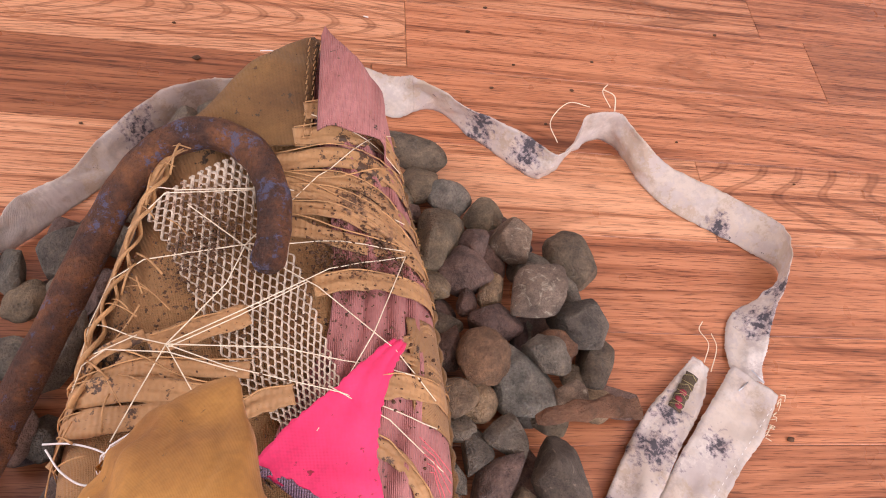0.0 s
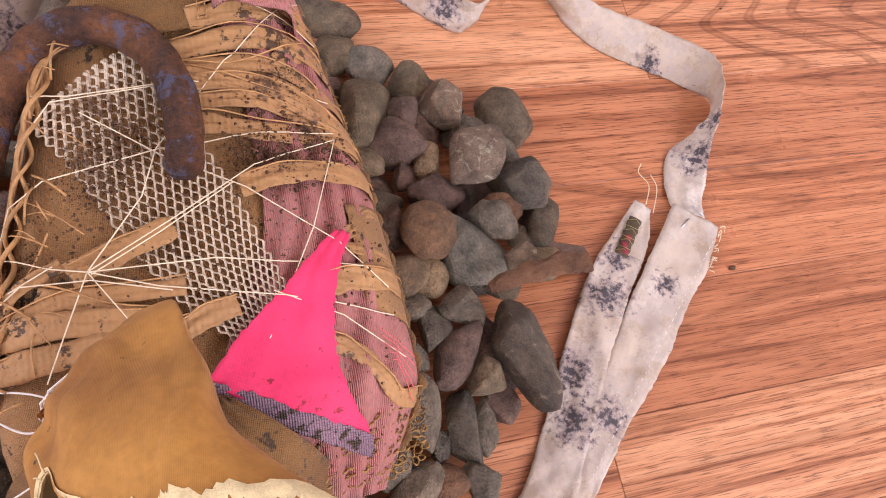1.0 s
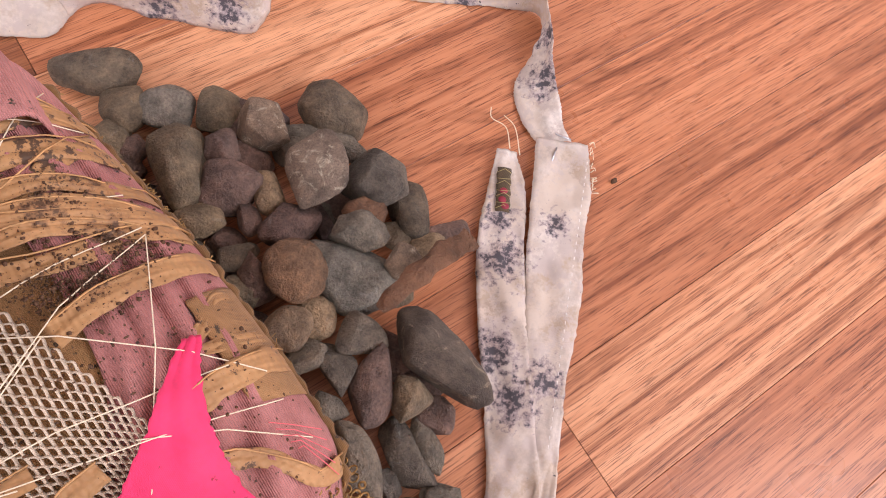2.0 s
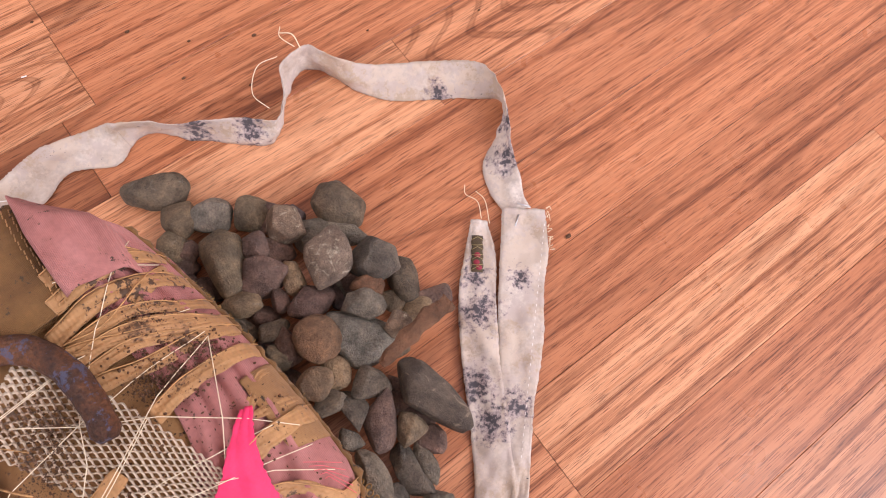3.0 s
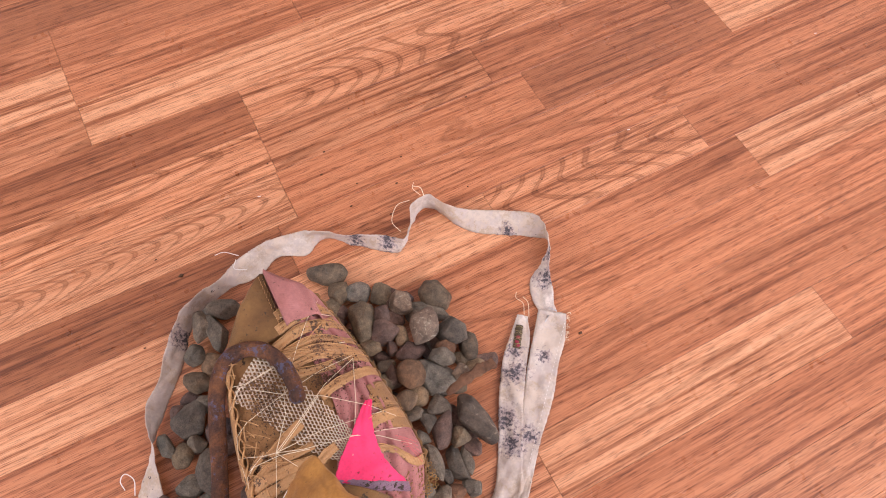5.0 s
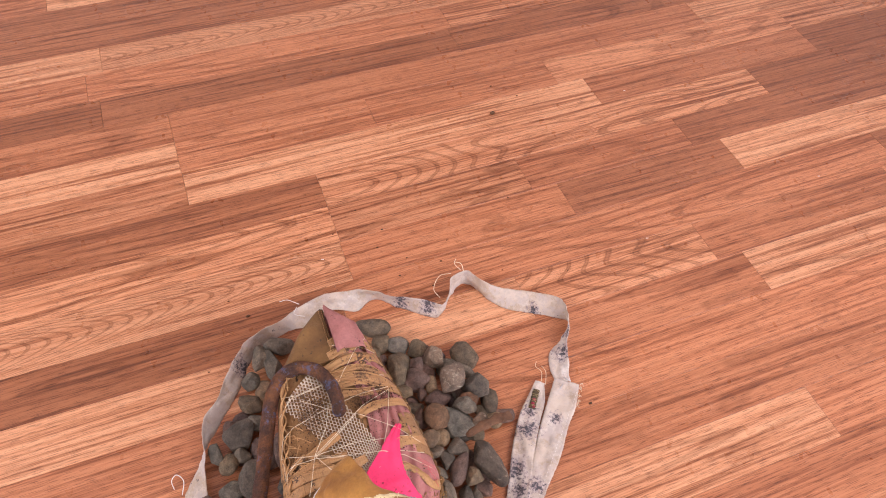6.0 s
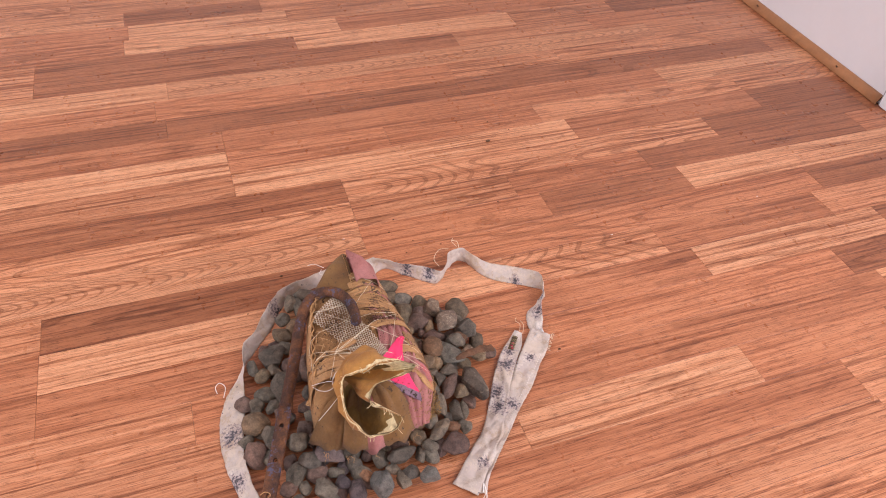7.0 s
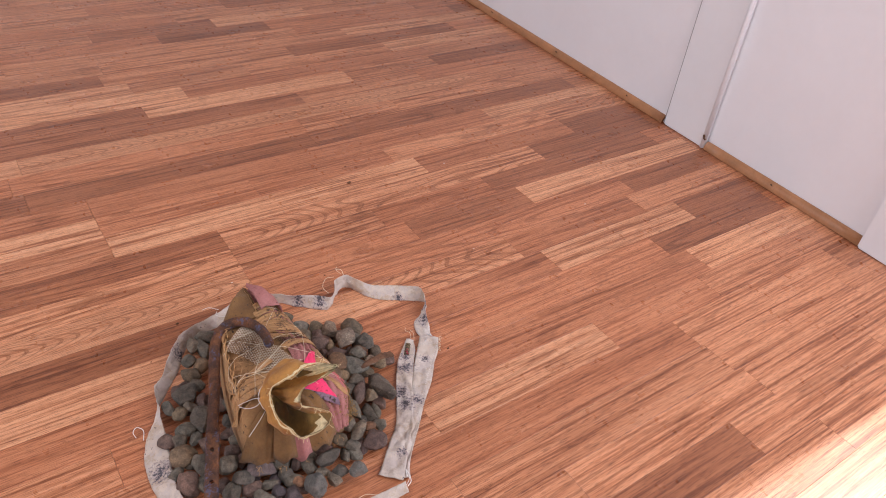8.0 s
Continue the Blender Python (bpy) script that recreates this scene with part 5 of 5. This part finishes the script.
def tape(name, pairs, label, thing=None, ragged=0.0007, sag=0.0):
    """A strip of cotton tape between two edges, rumpled, its selvedges uneven."""
    line = spline([(*a, *b) for a, b in pairs], 16)
    bm = bmesh.new()
    sheet = []
    for i, e in enumerate(line):
        a, b = Vector(e[:3]), Vector(e[3:])
        p, q = line[max(0, i - 1)], line[min(len(line) - 1, i + 1)]
        go = Vector(q[:3]) + Vector(q[3:]) - Vector(p[:3]) - Vector(p[3:])
        out = go.cross(b - a).normalized()
        row = []
        for j in range(13):
            u = j / 12
            mid = a.lerp(b, u)
            edge = ragged * noise.noise(Vector((i * 0.9, u * 9, len(pairs)))) if j in (0, 12) else 0
            rumple = 0.0026 * noise.noise(Vector((mid.x * 55, mid.y * 55, u * 2.0))) + 0.0012 * noise.noise(Vector((mid.x * 150, mid.y * 150, u * 4.0)))
            spot = mid + out * (rumple + sag * math.sin(math.pi * u)) + (b - a).normalized() * edge
            row.append((spot.x, spot.y, max(0.0007 + 0.0003 * u, spot.z)))
        sheet.append(row)
    grid(bm, sheet)
    thicken(bm, 0.0005)
    return part(name, bm, TAPE, thing, label)


ribbon = tagged(new("cotton_tape"), "long soiled cream cotton tape curling round the heap of pebbles", "cotton tape")
tape("tape_length", edges_of(NEAR_SIDE + TURN_IN) + LEFT_SIDE, "mildew-stained cream cotton tape", ribbon)
tape("tape_length", [LEFT_SIDE[-1]] + FAR_SIDE + DROP_END, "mildew-stained cream cotton tape standing on edge", ribbon)
tape("tail", edges_of(TAIL), "flat tape end with a stitched seam", ribbon)
tape("patched_tail", edges_of(PATCHED_TAIL), "narrow tape end with a sewn dark patch", ribbon)


def tape_details():
    rnd = random.Random(17)

    def strand(points, material, radius=0.0003, name="loose_thread", label=""):
        bm = bmesh.new()
        tube(bm, spline(points, 8), radius, 5)
        part(name, bm, material, ribbon, label)

    strand([(0.096, 0.358, 0.030), (0.080, 0.356, 0.034), (0.068, 0.343, 0.030), (0.072, 0.330, 0.026)], THREAD)
    strand([(0.109, 0.357, 0.032), (0.104, 0.366, 0.036), (0.108, 0.372, 0.037)], THREAD)
    strand([(0.112, 0.355, 0.031), (0.112, 0.364, 0.035), (0.106, 0.370, 0.034)], THREAD, 0.0004)
    strand([(0.147, 0.196, 0.004), (0.152, 0.207, 0.005), (0.149, 0.216, 0.004), (0.153, 0.222, 0.003)], THREAD)
    strand([(0.149, 0.190, 0.005), (0.157, 0.205, 0.004), (0.156, 0.214, 0.004)], THREAD)
    strand([(-0.260, 0.206, 0.003), (-0.256, 0.219, 0.006), (-0.262, 0.228, 0.006), (-0.268, 0.224, 0.004), (-0.267, 0.215, 0.002)], WHITE_THREAD, 0.0005)
    strand([(-0.090, 0.388, 0.013), (-0.102, 0.398, 0.014), (-0.112, 0.400, 0.012)], WHITE_THREAD, 0.0004)
    strand([(-0.094, 0.385, 0.013), (-0.099, 0.374, 0.016), (-0.088, 0.368, 0.014)], WHITE_THREAD, 0.0004)
    strand([(0.008, -0.016, 0.004), (0.012, -0.006, 0.006), (0.010, -0.022, 0.004), (0.000, -0.030, 0.008)], WHITE_THREAD, 0.0006)
    strand([(0.012, -0.016, 0.004), (0.004, -0.024, 0.006), (-0.006, -0.028, 0.004), (-0.014, -0.024, 0.003)], WHITE_THREAD, 0.0004)
    strand([(-0.040, -0.020, 0.006), (-0.052, -0.013, 0.007), (-0.066, -0.014, 0.006), (-0.074, -0.021, 0.005)], THREAD, 0.0003)
    # fringe along the pinned end
    for k in range(16):
        u = rnd.random()
        p = Vector((0.188 - 0.018 * u, 0.178 - 0.026 * u, 0.006))
        strand([p, p + Vector((rnd.uniform(0.001, 0.003), rnd.uniform(-0.002, 0.002), 0.0005)), p + Vector((rnd.uniform(0.001, 0.004), rnd.uniform(-0.003, 0.003), -0.003))], THREAD, 0.0002, "fringe")
    # two pins
    for p, q in (((0.168, 0.183, 0.0078), (0.161, 0.178, 0.0075)), ((0.172, 0.190, 0.0085), (0.178, 0.183, 0.0078))):
        bm = bmesh.new()
        tube(bm, [p, q], 0.0005, 6)
        part("pin", bm, STEEL, ribbon, "steel pin")
    # running stitches down the wide tail
    for k in range(38):
        u = k / 37
        x, y = 0.178 - 0.112 * u, 0.168 - 0.112 * u
        if y > 0.06:
            bm = bmesh.new()
            tube(bm, [(x, y, 0.0078), (x - 0.0011, y - 0.0012, 0.0078)], 0.0002, 4)
            part("stitch", bm, WHITE_THREAD, ribbon)
    # the sewn patch: dark cloth, red scraps, yellow thread
    m = pose(0.1285, 0.1775, 0.0064, 0, 0, 52)
    bm = bmesh.new()
    rows = [[m @ Vector((-0.0125 + 0.025 * i / 12, -0.0036 + 0.0072 * j / 6 + 0.0004 * math.sin(i * 2.1), 0.0008 * math.sin(math.pi * j / 6))) for j in range(7)] for i in range(13)]
    grid(bm, rows)
    thicken(bm, 0.0005)
    patch = part("patch", bm, MOSS_PATCH, ribbon, "dark brown sewn patch")
    for dx, dy in ((-0.001, 0.0), (-0.006, 0.0005), (-0.0095, -0.001)):
        bm = bmesh.new()
        bmesh.ops.create_icosphere(bm, subdivisions=2, radius=1)
        for v in bm.verts:
            v.co = m @ Vector((dx + v.co.x * 0.0019, dy + v.co.y * 0.0022, 0.0012 + v.co.z * 0.0008))
        part("red_scrap", bm, RED_BEAD, patch, "dark red scrap")
    for k in range(7):
        u = -0.0105 + 0.0034 * k
        bm = bmesh.new()
        tube(bm, [m @ Vector((u, -0.0038, 0.0006)), m @ Vector((u + 0.0012 * (-1) ** k, 0, 0.0024)), m @ Vector((u - 0.0005, 0.0038, 0.0006))], 0.00017, 5)
        part("yellow_stitch", bm, YELLOW_THREAD, patch)


tape_details()


def floor_crumbs():
    """Specks of soil on the floor, and two white flecks."""
    for x, y, r in ((0.189, 0.153, 1.7), (0.277, 0.640, 3.2), (-0.152, 0.400, 2.0), (0.042, 0.396, 1.1), (0.029, 0.449, 1.2), (0.077, 0.367, 1.0), (0.044, 0.476, 1.2), (0.228, 0.472, 1.1), (0.120, 0.430, 0.9), (-0.02, 0.49, 0.9), (-0.21, 0.34, 0.9),
                    (0.30, 0.70, 1.3), (0.33, 0.665, 1.2), (0.095, 0.52, 0.8), (0.02, 0.52, 0.9), (0.10, 0.40, 1.2), (-0.17, 0.43, 1.0), (0.06, 0.42, 0.9), (0.17, 0.36, 0.8), (0.25, 0.33, 0.8)):
        bm = bmesh.new()
        bmesh.ops.create_icosphere(bm, subdivisions=2, radius=1)
        for v in bm.verts:
            v.co = v.co * (1 + 0.35 * noise.noise(v.co * 1.7 + Vector((x * 90, y * 90, 0))))
            v.co = Vector((x + v.co.x * r * 0.0014, y + v.co.y * r * 0.0009, 0.0003 + max(0, 0.0006 * r * (v.co.z + 0.6))))
        tagged(part("crumb", bm, SOIL), "dark crumb of soil on the wooden floor", "crumb", group="crumbs on the floor")
    for x, y in ((-0.044, 0.453), (0.377, 0.342), (0.50, 0.62), (0.678, 0.359)):
        bm = bmesh.new()
        tube(bm, [(x - 0.0016, y + 0.001, 0.0008), (x, y, 0.0014), (x + 0.0016, y + 0.0004, 0.0006)], 0.0005, 5)
        tagged(part("fleck", bm, WHITE_THREAD), "tiny white fleck of fibre on the floor", "fleck", group="crumbs on the floor")
    # a dry twig by the stones
    bm = bmesh.new()
    tube(bm, spline([(0.052, 0.081, 0.001), (0.049, 0.073, 0.0016), (0.050, 0.064, 0.001)], 6), 0.0005, 5)
    tagged(part("twig", bm, BARK), "thin dry twig on the floor by the pebbles", "twig")


floor_crumbs()


# ---- floor strips ----
# where strips meet end to end in the rows that show, and the tone of the strip that lies at a place
KNOWN_ENDS = {-4: [0.471], -1: [-0.30, 0.564], 0: [0.438], 1: [-0.25, 0.75], 2: [-0.30, 0.712], 3: [-0.481, 0.487], 4: [-0.481, 0.18], 5: [-0.480, -0.040, 0.816], 6: [-0.64, -0.016, 0.306], 7: [-0.60, -0.014],
              8: [-0.80, -0.013, 0.724], 9: [-0.66, -0.190, 0.451], 10: [-0.58, -0.191, 0.1], 11: [-0.72, -0.191, 0.730], 12: [0.289, 1.058], 13: [-0.30, 0.297], 14: [-0.273, 0.822], 15: [-0.516, 0.354],
              16: [-0.517], 17: [0.115, 0.808], 18: [-0.336], 19: [-0.04, 0.445], 20: [-0.025, 0.649], 22: [0.156]}
TONES = [
    (OAK_DARK, ((12, -0.34), (8, -0.27), (5, -0.42), (15, 0.21), (6, 0.51), (5, 0.86), (22, 0.33), (19, 0.65), (16, -0.17), (-4, 0.40), (9, 0.96), (12, 0.96), (8, 0.91), (2, 0.90))),
    (OAK_RED, ((7, 0.30), (6, 0.15), (3, 0.36), (1, 0.55), (11, -0.34), (5, 0.22), (10, -0.07), (9, 0.60), (13, 0.0), (0, 0.60), (-1, 0.40), (4, -0.60), (2, 0.40), (11, 0.34), (10, 0.40))),
    (OAK_LIGHT, ((9, 0.10), (11, -0.12), (14, -0.34), (11, 0.85), (3, 0.54), (0, 0.30), (10, -0.43), (17, -0.11), (20, 0.73), (1, 0.90), (18, 0.0), (4, -0.35))),
    (OAK_FIGURED, ((4, 0.40), (7, -0.31), (19, -0.44), (12, 0.36), (10, 1.02), (8, 0.08))),
    (OAK_ARCHES, ((6, -0.42), (14, 0.10))),
]


def floor_strips():
    rnd = random.Random(12)
    tones = {(row, x): material for material, places in TONES for row, x in places}
    far = bmesh.new()
    for row in range(-37, 53):
        y = ROW_START + row * ROW
        width = min(ROW, 3.40 - y)
        # the boards run under the east wall, and on through the doorway
        stop = 1.75 if -1.30 < y < -0.30 else 1.18 + (y - 0.26) * math.tan(radians(-WALL_TURN))
        ends = KNOWN_ENDS.get(row, [])
        x = min(ends) if ends else rnd.uniform(-0.3, 0.2)
        cuts = [x]
        while x > -2.4:
            x -= rnd.choice((0.28, 0.36, 0.44, 0.52, 0.60)) + rnd.uniform(-0.03, 0.03)
            cuts.insert(0, x)
        cuts += sorted(ends)[1:]
        x = cuts[-1]
        while x < 1.75:
            x += rnd.choice((0.28, 0.36, 0.44, 0.52)) + rnd.uniform(-0.03, 0.03)
            cuts.append(x)
        for x0, x1 in zip(cuts, cuts[1:]):
            chance = rnd.random()
            x0, x1 = max(x0, -2.40), min(x1, stop)
            if x1 - x0 < 0.01:
                continue
            half = (x1 - x0) / 2
            bm = bmesh.new()
            box(bm, (-half + 0.00015, 0.00012, -0.011), (half - 0.00015, width - 0.00012, 0))
            top_edges = [e for e in bm.edges if all(abs(v.co.z) < 1e-6 for v in e.verts)]
            bmesh.ops.bevel(bm, geom=top_edges, offset=0.00022, segments=1, affect="EDGES")
            if -0.5 < y < 2.1 and x1 > -1.35 and x0 < 1.2:
                found = [m for (r, x), m in tones.items() if r == row and x0 < x < x1]
                material = found[0] if found else OAK if row < 2 else OAK_DARK if chance < 0.16 else OAK_RED if chance < 0.42 else OAK_LIGHT if chance > 0.90 else OAK
                ob = part("strip", bm, material, floor, smooth=False)
                ob.location = ((x0 + x1) / 2, y, 0)
            else:
                bm.transform(Matrix.Translation(((x0 + x1) / 2, y, 0)))
                me = bpy.data.meshes.new("strip_rest")
                bm.to_mesh(me)
                bm.free()
                far.from_mesh(me)
                bpy.data.meshes.remove(me)
    rest = part("strips_beyond", far, OAK, floor, smooth=False)
    rest["kind"] = "stuff"


floor_strips()
